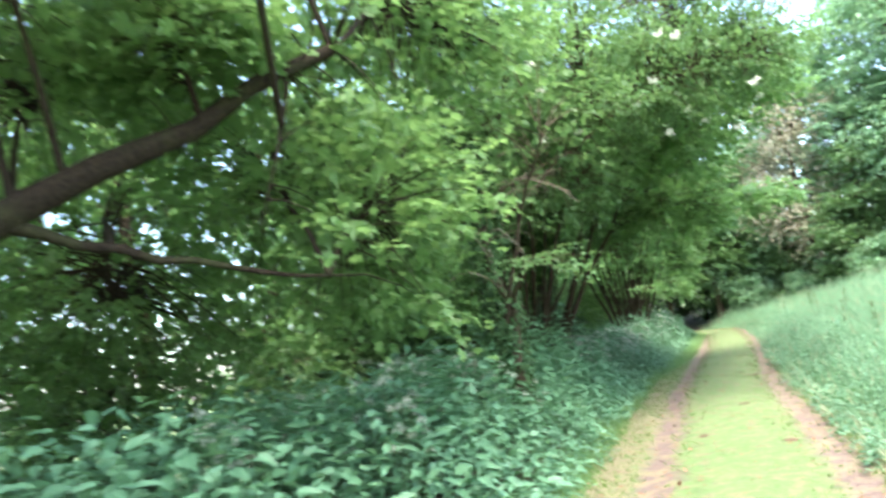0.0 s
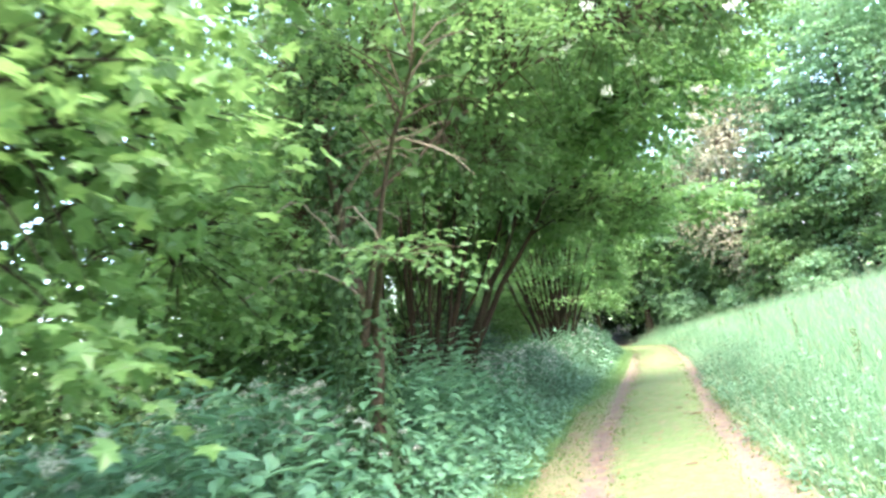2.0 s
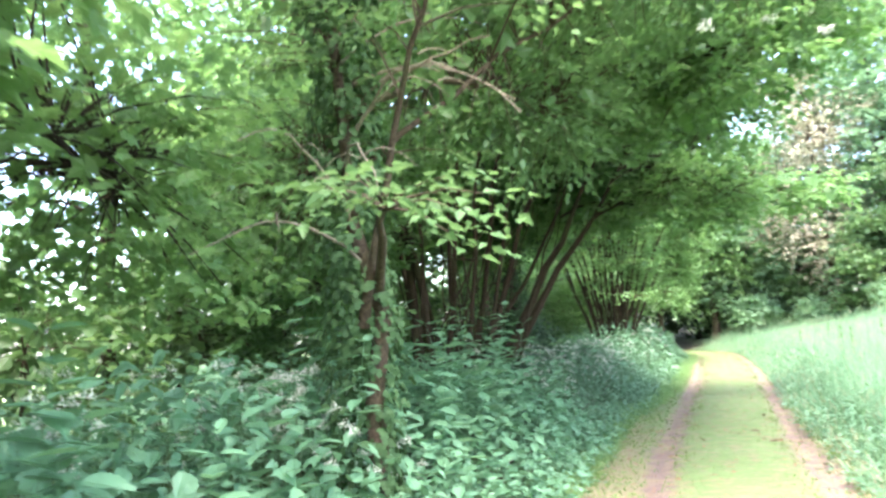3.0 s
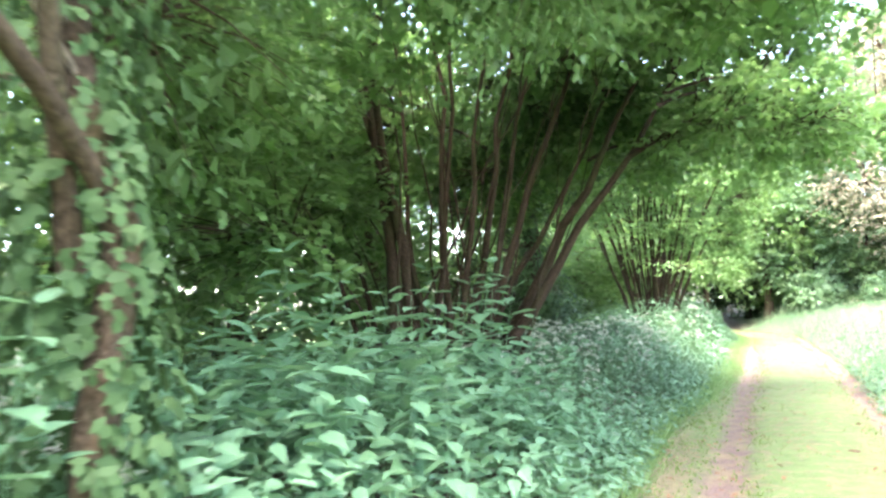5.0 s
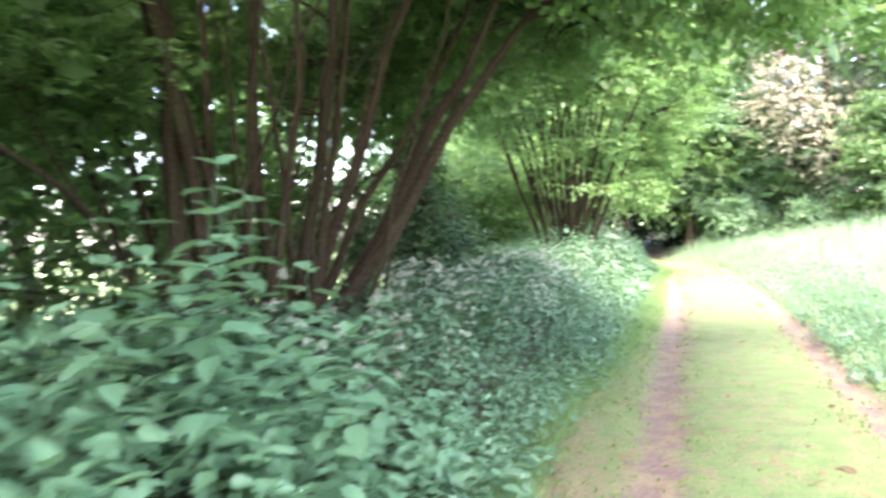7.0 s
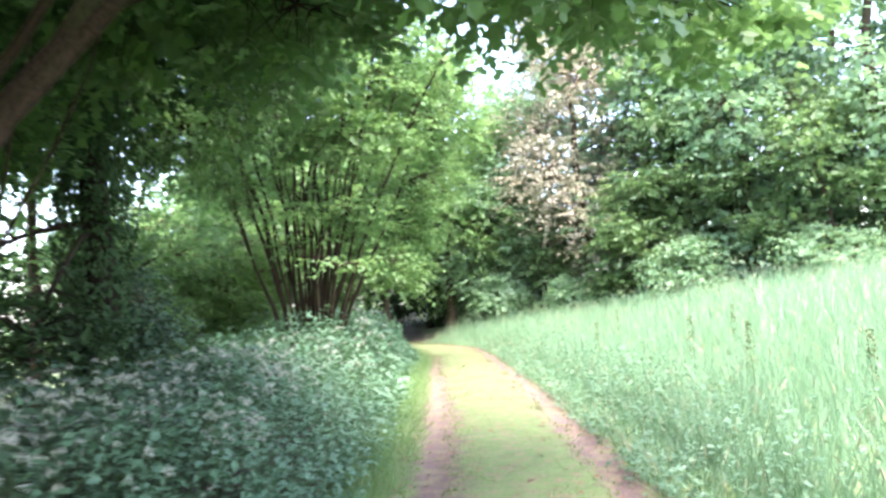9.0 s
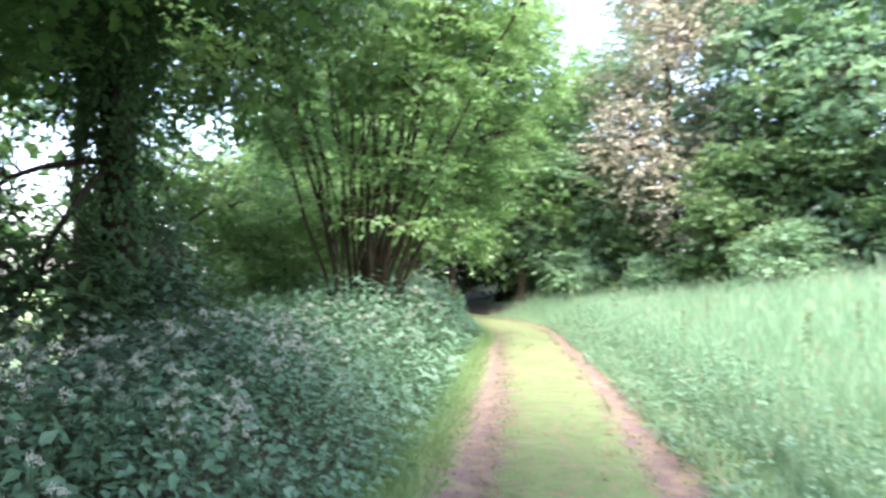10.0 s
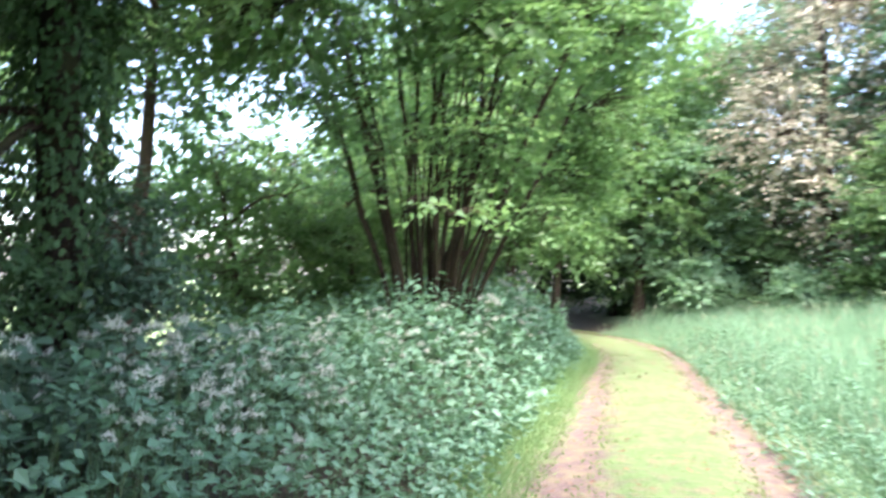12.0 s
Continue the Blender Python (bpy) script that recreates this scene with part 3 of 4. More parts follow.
hawthorn, hawthorn_wood = tree("ivied_hawthorn", "small hawthorn with bare twigs and an ivy-clad trunk", "tree",
    [((-2.15, 8.4, -0.1), (-2.5, 8.7, 5.2), 0.075, (0.05, 0, 0)), ((-2.2, 8.4, 1.6), (-1.1, 7.2, 3.4), 0.03, (0, 0, 0.2)), ((-2.3, 8.6, 2.6), (0.6, 10.2, 4.5), 0.022, (0, 0, 0.25))],
    [((-1.4, 7.0, 2.05), (0.45, 0.45, 0.2), 12), ((-2.0, 8.8, 4.0), (1.6, 1.4, 1.3), 280), ((-3.2, 9.6, 2.8), (1.1, 1.1, 0.9), 150), ((-0.9, 9.6, 4.5), (1.4, 1.4, 1.0), 240), ((-1.2, 10.6, 3.4), (0.7, 0.9, 0.6), 90), ((-2.2, 9.0, 6.0), (2.2, 2.2, 1.0), 200), ((0.5, 10.4, 4.6), (1.2, 1.3, 0.9), 190), ((1.4, 10.8, 4.6), (0.8, 1.0, 0.8), 120), ((0.4, 10.6, 5.9), (2.2, 1.8, 0.9), 260)],
    OVAL, THORN, BARK, 0.075, 3, 7, 0.38, stem_name="trunk")
stems = []
for k, (dx, tx_, r) in enumerate(((-0.35, -2.0, 0.045), (-0.2, -1.3, 0.075), (-0.05, -0.45, 0.10), (0.1, 0.0, 0.085), (0.3, 0.5, 0.06), (0.4, 1.2, 0.05), (-0.5, -2.5, 0.035), (0.2, -0.8, 0.05))):
    stems.append(((-4.15 + dx, 15.2 + 0.3 * math.sin(k * 2.1), 0), (-4.3 + tx_, 15.2 + 0.9 * math.sin(k * 1.7), 6.4), r, (0.12 * math.cos(k), 0.1, 0)))
for k in range(9):
    a = k * 1.9
    stems.append(((-4.15 + 0.6 * math.cos(a), 15.1 + 0.5 * math.sin(a), 0), (-4.3 + 2.2 * math.cos(a * 1.3), 15.0 + 1.6 * math.sin(a), 4.2 + 0.2 * (k % 4)), 0.018 + 0.005 * (k % 3), (0.2 * math.sin(k), 0.1, 0)))
maple_west, w1 = tree("field_maple", "many-stemmed field maple rising out of the hedge", "tree", stems,
    [((-2.9, 12.3, 4.9), (2.0, 1.9, 1.4), 300), ((-1.1, 13.2, 4.9), (1.7, 1.8, 1.2), 260), ((0.3, 13.4, 4.5), (1.2, 1.5, 0.8), 160), ((1.5, 13.8, 5.2), (1.0, 1.3, 0.9), 120), ((-5.0, 12.0, 3.1), (1.3, 1.6, 1.4), 240), ((-4.3, 10.6, 3.3), (1.3, 1.2, 1.3), 190), ((-5.6, 14.0, 4.6), (1.6, 1.6, 1.6), 200), ((-3.0, 13.5, 6.6), (3.0, 2.6, 1.2), 240), ((-4.0, 12.0, 2.0), (0.5, 0.6, 0.35), 22), ((-6.4, 16.0, 4.2), (1.5, 1.6, 1.4), 230), ((-5.2, 14.6, 3.0), (0.9, 1.0, 0.7), 90)],
    PALM, HAZEL, BARK_HAZEL, 0.11, 3, 6, 0.44, limb_r=0.03, gaps=0.42, inner=0.36)
stems = []
for k, (dx, x1, y1, z1, r) in enumerate(((0.05, -1.45, 16.6, 4.3, 0.105), (0.1, -0.95, 16.3, 4.2, 0.085), (-0.1, -1.9, 16.5, 5.6, 0.075), (0.0, -2.7, 15.9, 5.8, 0.065), (-0.25, -3.4, 15.1, 5.8, 0.055), (0.15, -2.2, 15.0, 5.4, 0.05), (-0.15, -1.4, 17.2, 5.2, 0.055), (-0.35, -4.6, 15.8, 5.6, 0.05))):
    stems.append(((-3.9 + dx, 15.5 + 0.2 * math.cos(k * 2.3), 0), (x1, y1, z1), r, (0.05, 0, 0.0)))
for k in range(9):
    a = k * 2.2 + 1
    stems.append(((-3.7 + 0.5 * math.cos(a), 15.5 + 0.5 * math.sin(a), 0), (-3.0 + 1.9 * math.cos(a * 1.4), 16.0 + 1.5 * math.sin(a), 4.0 + 0.25 * (k % 4)), 0.016 + 0.006 * (k % 3), (0.2 * math.cos(k), 0.1, 0)))
maple_east, w2 = tree("field_maple", "leaning many-stemmed field maple arching over the track", "tree", stems,
    [((-2.6, 17.0, 5.4), (2.1, 1.9, 1.5), 300), ((-0.2, 17.6, 5.2), (1.5, 1.5, 1.0), 200), ((1.6, 17.6, 3.45), (1.1, 0.9, 0.35), 66), ((0.2, 17.2, 4.1), (0.9, 0.7, 0.4), 62), ((-2.4, 18.4, 4.0), (1.3, 1.1, 0.7), 140), ((-1.2, 15.6, 5.2), (1.5, 1.3, 1.0), 170), ((-1.4, 17.2, 6.5), (2.6, 2.6, 0.8), 200), ((-5.2, 17.2, 4.4), (1.5, 1.5, 1.7), 190), ((-1.6, 19.6, 4.6), (1.0, 1.2, 0.9), 120), ((-4.4, 18.8, 3.5), (1.0, 1.2, 1.0), 120), ((-3.2, 18.4, 4.6), (1.4, 1.2, 0.8), 150), ((-1.2, 18.6, 6.3), (1.9, 1.6, 0.8), 230), ((0.1, 16.2, 6.6), (1.9, 1.7, 0.8), 220), ((-0.4, 15.7, 3.4), (0.8, 0.7, 0.5), 50), ((0.5, 16.0, 3.3), (0.9, 0.8, 0.5), 56), ((-1.1, 17.8, 3.6), (0.9, 0.9, 0.6), 50), ((-0.1, 17.4, 3.9), (1.0, 0.9, 0.6), 50), ((-2.6, 20.0, 6.2), (1.6, 1.5, 0.7), 160)],
    PALM, HAZEL, BARK_HAZEL, 0.11, 3, 6, 0.44, limb_r=0.03, gaps=0.42, inner=0.36)
ivied, w3 = tree("ivied_oak", "tall dark tree trunk clothed in ivy", "tree",
    [((-4.5, 21.9, -0.2), (-4.3, 21.8, 9.0), 0.22, (0.06, 0, 0))],
    [((-4.7, 21.2, 6.0), (2.6, 2.4, 1.9), 380), ((-3.4, 20.4, 4.3), (1.5, 1.3, 0.8), 230), ((-5.3, 21.6, 4.6), (1.6, 1.5, 1.0), 230), ((-2.6, 22.6, 5.3), (1.3, 1.5, 0.9), 160), ((-4.6, 20.6, 1.2), (1.0, 1.2, 0.8), 120), ((-3.0, 19.8, 5.6), (1.9, 1.5, 1.1), 180), ((-5.6, 20.6, 1.9), (1.0, 1.2, 1.1), 110), ((-4.9, 22.0, 3.8), (1.3, 1.3, 1.0), 90), ((-3.6, 18.2, 6.6), (1.9, 1.7, 0.9), 190), ((-3.0, 20.6, 7.0), (1.9, 1.7, 0.9), 170)],
    OVAL, IVY, BARK_DARK, 0.09, 3, 6, 0.42, stem_name="trunk", limb_r=0.05, sides=10, gaps=0.4, inner=0.4)
# elder leaves take the same darkened colour in place of shade
elder, w5 = tree("elder_shrub", "elder shrub beside the ivied trunk, leaf colour darkened for shade", "shrub",
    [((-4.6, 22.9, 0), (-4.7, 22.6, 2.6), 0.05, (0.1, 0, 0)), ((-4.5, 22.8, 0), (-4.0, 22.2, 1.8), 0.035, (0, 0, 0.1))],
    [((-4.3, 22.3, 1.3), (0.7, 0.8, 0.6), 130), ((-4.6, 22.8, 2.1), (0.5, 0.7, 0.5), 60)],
    OVAL, SHADED_LEAF, BARK, 0.09, 3, 6, 0.42, limb_r=0.015)
stems = []
for k in range(34):
    a = k * 2.399
    r = 0.32 * math.sqrt((k + 0.5) / 34)
    f = (-2.6 + r * math.cos(a), 27.0 + 0.7 * r * math.sin(a), 0)
    stems.append((f, (f[0] + 10.4 * r * math.cos(a) + 0.3, f[1] + 6.6 * r * math.sin(a), 7.0 + 0.6 * math.sin(k * 1.9)), 0.024 + 0.012 * (k % 3), (-0.22 * math.cos(a) + 0.06 * math.sin(k * 3.1), -0.15 * math.sin(a), 0)))
coppice, w4 = tree("hazel_coppice", "hazel coppice with a fan of slender brown stems", "tree", stems,
    [((-2.5, 26.4, 6.3), (2.5, 1.9, 1.5), 380), ((-0.7, 26.6, 6.0), (1.5, 1.8, 1.5), 260), ((-1.6, 25.6, 3.2), (0.9, 0.7, 0.25), 26), ((0.1, 28.4, 5.4), (1.3, 1.8, 1.7), 240), ((-4.6, 28.2, 4.8), (1.2, 1.5, 1.6), 120), ((-0.6, 28.8, 3.1), (0.8, 1.4, 1.0), 150), ((-2.4, 24.6, 5.6), (1.6, 1.2, 1.0), 150), ((-4.0, 24.6, 4.6), (1.3, 1.2, 1.2), 190), ((-1.6, 25.4, 4.5), (1.7, 0.7, 0.7), 110), ((-3.3, 25.6, 3.9), (0.9, 0.6, 0.6), 50), ((-1.7, 24.4, 2.1), (0.6, 0.5, 0.16), 7), ((-2.5, 25.9, 3.3), (1.6, 0.5, 0.9), 50), ((-1.2, 26.6, 3.4), (0.8, 0.8, 0.8), 50), ((-0.9, 26.4, 2.2), (0.6, 0.8, 0.4), 24), ((-0.2, 27.6, 4.0), (1.0, 1.2, 0.8), 60)],
    OVAL, HAZEL, BARK_HAZEL, 0.115, 3, 6, 0.46, limb_r=0.02, sides=7)


def ivy_on(parent, x, y, top, radius, count):
    """Ivy leaves close round an upright trunk."""
    s = Soup()
    z, a = np.random.rand(count) * top, np.random.rand(count) * 6.283
    r = radius * (1 + 0.5 * np.random.rand(count) + 0.25 * np.sin(z * 5 + a * 2))
    out = np.stack([np.cos(a), np.sin(a), 0 * a], 1)
    pos = np.stack([x + r * np.cos(a), y + r * np.sin(a), z], 1)
    s.scatter(PALM, pos, np.stack([0.3 * np.random.normal(size=count), 0.3 * np.random.normal(size=count), -1 + 0 * a], 1) + out * 0.5, out + np.random.normal(size=out.shape) * 0.35, 0.045 + 0.035 * np.random.rand(count))
    ob = part("ivy", s, IVY, parent, "dark glossy ivy leaves")
    ob.matrix_parent_inverse = Matrix.Translation(-parent.location)


ivy_on(ivied, -4.45, 21.9, 6.5, 0.30, 9000)
ivy_on(hawthorn, -2.25, 8.45, 4.4, 0.17, 2600)


# ---- shrubs behind the hedge and trees round the meadow ----
def bush_tree(name, label, x, y, h, w, sprays, leaf, bark=BARK, pattern=SMALL, size=0.15, low=0.25, group="", inner=1.0, inner_size=1.9):
    g = float(land(x, y)[0])
    lean = np.random.normal(size=2) * 0.3
    blobs = []
    for k in range(8):
        a = k * 2.4 + x
        up = low + (0.88 - low) * (k + 0.5) / 8
        r = w * (0.62 if 0 < k < 6 else 0.4)
        blobs.append(((x + r * math.cos(a), y + r * math.sin(a), g + h * up), (w * 0.7, w * 0.7, h * 0.15), sprays // 8))
    return tree(name, label, "tree", [((x, y, g - 0.1), (x + lean[0], y + lean[1], g + h * 0.85), 0.03 + h * 0.012, (0.1, 0, 0))], blobs, pattern, leaf, bark, size, 3, 8, 0.7, group=group, stem_name="trunk", tilt=0.5, gaps=0.25, inner=inner, inner_size=inner_size, joints=3, inner_from=0)


for x, y, h, w, low in ((-7.6, 8.5, 9.5, 2.1, 0.12), (-7.4, 11.8, 9.5, 2.1, 0.18), (-8.4, 17.2, 8.5, 2.2, 0.26), (-7.0, 15.2, 9.0, 2.0, 0.26), (-6.6, 18.6, 7.5, 1.8, 0.24), (-8.8, 29.0, 4.2, 1.9, 0.15), (-7.0, 33.5, 5.0, 2.0, 0.12), (-8.0, 4.6, 9.5, 2.4, 0.08), (-7.2, 1.4, 8.5, 2.2, 0.14), (-9.8, 17.4, 7.0, 2.0, 0.1), (-8.8, 22.8, 5.5, 1.7, 0.15), (-7.4, 26.0, 9.0, 2.2, 0.4), (-6.0, 25.0, 8.0, 1.6, 0.55), (-7.6, 20.6, 6.0, 1.5, 0.2), (-9.6, 8.6, 8.5, 2.0, 0.4), (-11.5, 27.6, 8.5, 2.0, 0.5)):
    bush_tree("hedge_shrub", "leafy hedge shrub with light showing through", x, y, h, w, 200, HAZEL, size=0.16, group="shrubs behind the hedge", low=low, inner=1.2 if y < 18 else 0.5)
# tree out of view behind the start, added to shade the nettle bed
bush_tree("hedge_tree", "unseen hedge tree behind the start, added to cast shade", -4.2, -3.6, 7.5, 2.2, 300, HAZEL, size=0.15, low=0.25)
for x, y, h, w, low in ((-3.8, 32.4, 8.5, 2.0, 0.2), (-2.4, 34.6, 9.0, 2.0, 0.2), (-5.5, 37.0, 9.0, 2.6, 0.2)):
    bush_tree("hedge_tree", "leafy tree on the inside of the bend", x, y, h, w, 440, HAZEL, size=0.15, group="trees inside the bend", low=low)
for x, y, h, w, low in ((0.7, 38.8, 11.0, 2.3, 0.12), (-1.6, 37.4, 8.0, 1.7, 0.34)):
    bush_tree("hedge_tree", "light green tree arching over the end of the track", x, y, h, w, 520, HAZEL, size=0.15, group="trees arching over the bend", low=low, inner=1.6)
# trees past the bend: ivy's dark leaf colour stands in for the hollow's shade
for x, y, h, w in ((0.0, 41.8, 7.0, 2.2), (-2.6, 43.4, 8.0, 2.6), (-5.8, 45.0, 8.0, 2.8), (-6.4, 39.6, 7.0, 2.2), (-9.2, 42.6, 8.0, 2.8)):
    bush_tree("shaded_bend_tree", "dense tree past the bend, leaves coloured dark for shade", x, y, h, w, 300, IVY, BARK_DARK, size=0.13, group="hollies past the bend", low=0.02, inner=3.0, inner_size=2.2)
for x, y, h, w in ((3.6, 41.0, 10.0, 2.1), (2.3, 38.6, 6.0, 1.6), (9.4, 33.6, 13.5, 2.3), (12.2, 32.0, 14.0, 2.6), (15.6, 30.6, 14.0, 2.9), (19.4, 29.2, 14.0, 3.1), (23.6, 27.6, 14.0, 3.2), (27.8, 25.4, 14.0, 3.4), (7.4, 36.0, 13.0, 2.2), (11.4, 36.0, 14.5, 2.6)):
    bush_tree("woodland_tree", "full leafy tree at the edge of the meadow", x, y, h, w, 420, FAR_HAZY, group="trees round the meadow", low=0.02, size=0.17, inner=2.4, inner_size=1.75)
for x, y, h, w in ((6.6, 42.0, 15.0, 2.3), (9.8, 39.5, 17.0, 3.0), (14.5, 37.0, 17.0, 3.6), (20.0, 35.0, 17.0, 3.8), (26.0, 32.0, 16.0, 4.0), (-9.5, 50.0, 12.0, 4.0), (-3.0, 50.0, 11.0, 3.8), (2.4, 47.0, 9.5, 3.0)):
    bush_tree("woodland_tree", "tall dark tree in the wood behind the meadow", x, y, h, w, 260, FAR_HAZY, group="tall trees behind the meadow", low=0.05, size=0.22, inner=2.4, inner_size=1.9)
bush_tree("blossoming_hawthorn", "hawthorn covered in faded pinkish-white blossom", 5.3, 36.6, 11.5, 2.5, 760, FADED, low=0.16, size=0.12)
for x, y, h, w in ((4.0, 38.4, 4.6, 1.6), (6.6, 34.2, 4.4, 1.5), (8.0, 34.4, 7.0, 1.8), (10.6, 31.4, 6.0, 1.8), (14.0, 30.0, 6.0, 1.9), (17.6, 28.6, 6.0, 1.9)):
    bush_tree("hedge_shrub", "dense dark thorn shrub under the woodland edge", x, y, h, w, 300, THORN, size=0.14, group="thorn shrubs under the wood", low=0.02, inner=2.4)
for x, y, h, w in ((-6.8, 0.6, 2.8, 1.4), (-8.6, 2.6, 3.0, 1.5), (-6.6, 3.2, 2.8, 1.3), (-6.4, 6.4, 2.6, 1.3), (-6.3, 9.4, 2.6, 1.2), (-6.4, 12.0, 2.5, 1.2), (-7.2, 15.4, 3.0, 1.4), (-6.8, 13.4, 2.4, 1.2), (-8.8, 13.0, 3.2, 1.4), (-6.4, 17.2, 2.7, 1.3), (-6.8, 19.8, 2.4, 1.2), (-8.6, 20.2, 3.0, 1.5), (-9.8, 8.4, 3.4, 1.6),):
    bush_tree("thorn_thicket", "low dark blackthorn thicket closing the hedge", x, y, h, w, 150, THORN, size=0.11, group="thickets in the hedge", low=0.06, inner=0.9, inner_size=1.9)
for x, y, h, w in ((-6.2, 28.6, 4.4, 1.5), (-7.6, 31.4, 5.6, 1.8), (-4.9, 30.2, 3.6, 1.3)):
    bush_tree("hazel_shrub", "light green hazel shrub behind the coppice", x, y, h, w, 260, HAZEL, size=0.14, group="hazel shrubs behind the coppice", low=0.12, inner=0.0)
for x, y, h, w in ((2.8, 38.0, 1.8, 1.0), (4.6, 35.6, 1.5, 0.9), (6.9, 32.6, 1.9, 1.0), (10.0, 30.4, 1.6, 1.1), (13.2, 29.0, 2.0, 1.2), (17.0, 27.4, 1.7, 1.2)):
    bush_tree("bramble_bush", "low dark bramble bush at the meadow edge", x, y, h, w, 160, FAR_HAZY, size=0.12, group="brambles at the meadow edge", low=0.05)


# ---- single plants ----
def leaf_object(name, pattern, material):
    s = Soup()
    s.scatter(pattern, np.zeros((1, 3)), np.array([[0, 1.0, 0]]), np.array([[0, 0, 1.0]]), 1.0)
    return s.mesh(name, material)


NETTLE_LEAF = leaf_object("nettle_leaf", TOOTHED, NETTLE)


def nettle(height, big, seed):
    """A tall stinging nettle: square stalk and pairs of toothed leaves, each pair a quarter turned."""
    rng = random.Random(seed)
    root = new("nettle_plant")
    tagged(root, "tall stinging nettle with pairs of toothed grey-green leaves", "nettle", "nettles by the track")
    lean = (rng.uniform(-0.08, 0.12), rng.uniform(-0.08, 0.08))
    s = Soup()
    t = np.linspace(0, 1, 5)
    s.tube(np.stack([lean[0] * height * t * t, lean[1] * height * t * t, height * t], 1), np.linspace(0.0045, 0.0015, 5), 4)
    part("stalk", s, NETTLE, root)
    pairs = int(height * 0.62 / 0.08)
    for k in range(pairs):
        q = 0.38 + 0.62 * k / (pairs - 1)
        size = big * min(1.0, 1.15 - 0.5 * q ** 5) * rng.uniform(0.8, 1.15)
        for side in (0, 180):
            ob = new("leaf", NETTLE_LEAF)
            ob.parent = root
            turn = 90 * k + side + rng.uniform(-16, 16) + seed * 31
            ob.matrix_basis = pose(lean[0] * height * q * q, lean[1] * height * q * q, height * q, 0, 0, turn) @ pose(0, 0.02, 0, rng.uniform(-32, 12) + 22 * q ** 5, rng.uniform(-14, 14), 0) @ Matrix.Diagonal((size, size, size, 1))
    return root


kinds = [nettle(h, big, k) for k, (h, big) in enumerate(((1.42, 0.17), (1.25, 0.175), (1.3, 0.155), (1.05, 0.165), (0.9, 0.155)))]
rng = random.Random(5)
for k in range(92):
    s1 = rng.uniform(3.0, 13.2) if k % 3 else rng.uniform(8.6, 12.6)
    d1 = rng.uniform(0.3, 1.5)
    x, y = track_place(s1, float(edge_left(np.array([s1]))[0]) - d1)
    kind = kinds[k] if k < 5 else kinds[min(4, int(rng.random() * 3) + (2 if d1 < 0.6 else 0))]
    m = pose(x, y, float(land(x, y)[0]) - 0.02, 0, 0, rng.uniform(0, 360))
    grow = (rng.uniform(0.85, 1.08) if k % 9 else 1.16) * (0.7 + 0.3 * min(1, d1 / 0.8))
    if k < 5:
        kind.matrix_basis = m
    else:
        made = copy_thing(kind, m)
        made.scale = (grow, grow, grow)


def umbel_mesh():
    """A flat head of small white flower clusters on thin rays."""
    s, t = Soup(), Soup()
    for k in range(12):
        a, r = k * 2.399, 0.034 * math.sqrt((k + 0.3) / 12)
        c = np.array([r * math.cos(a), r * math.sin(a), 0.03 - r * 0.7])
        s.scatter(TUFT, np.zeros((1, 3)), c[None], np.array([[1.0, 0.3, 0]]), np.linalg.norm(c), 0.003)
        p = c + unit(5) * 0.009
        t.scatter(SMALL, p, unit(5), unit(5, 2.0), 0.011, 0.012)
    return s.mesh("umbel_rays", STALK), t.mesh("umbel", PETAL)


RAYS, HEAD = umbel_mesh()
HERB_LEAF = leaf_object("feathery_leaf", LOBED, HERB)


def cow_parsley(height, seed):
    rng = random.Random(100 + seed)
    root = new("cow_parsley")
    tagged(root, "cow parsley with flat whitish flower heads on thin stalks", "wildflower", "cow parsley at the hedge foot")
    s = Soup()
    tips = []
    s.tube(np.array([(0, 0, 0), (0.01, 0, height * 0.4), (0, 0.01, height)]), np.array([0.005, 0.004, 0.002]), 4)
    tips.append((0, 0.01, height))
    for k in range(6):
        q, a, o = rng.uniform(0.35, 0.6), k * 1.1 + seed, rng.uniform(0.08, 0.2)
        tip = (o * math.cos(a), o * math.sin(a), height * rng.uniform(0.62, 1.04))
        s.tube(bent((0, 0, height * q), tip, (0, 0, -0.03), 4), np.linspace(0.0025, 0.0012, 4), 3)
        tips.append(tip)
    part("stalk", s, STALK, root)
    for tip in tips:
        ob = new("flower_head", HEAD)
        ob.parent = root
        ob.matrix_basis = pose(*tip, rng.uniform(-15, 15), rng.uniform(-15, 15), rng.uniform(0, 360)) @ Matrix.Diagonal((1.15, 1.15, 1.45, 1))
        ray = new("rays", RAYS)
        ray.parent = ob
    for k in range(4):
        ob = new("leaf", HERB_LEAF)
        ob.parent = root
        z = height * (0.3 + 0.12 * k)
        ob.matrix_basis = pose(0, 0, z, 0, 0, k * 130 + seed * 40) @ pose(0, 0.03, 0, -20) @ Matrix.Diagonal((0.13, 0.15, 0.13, 1))
    return root


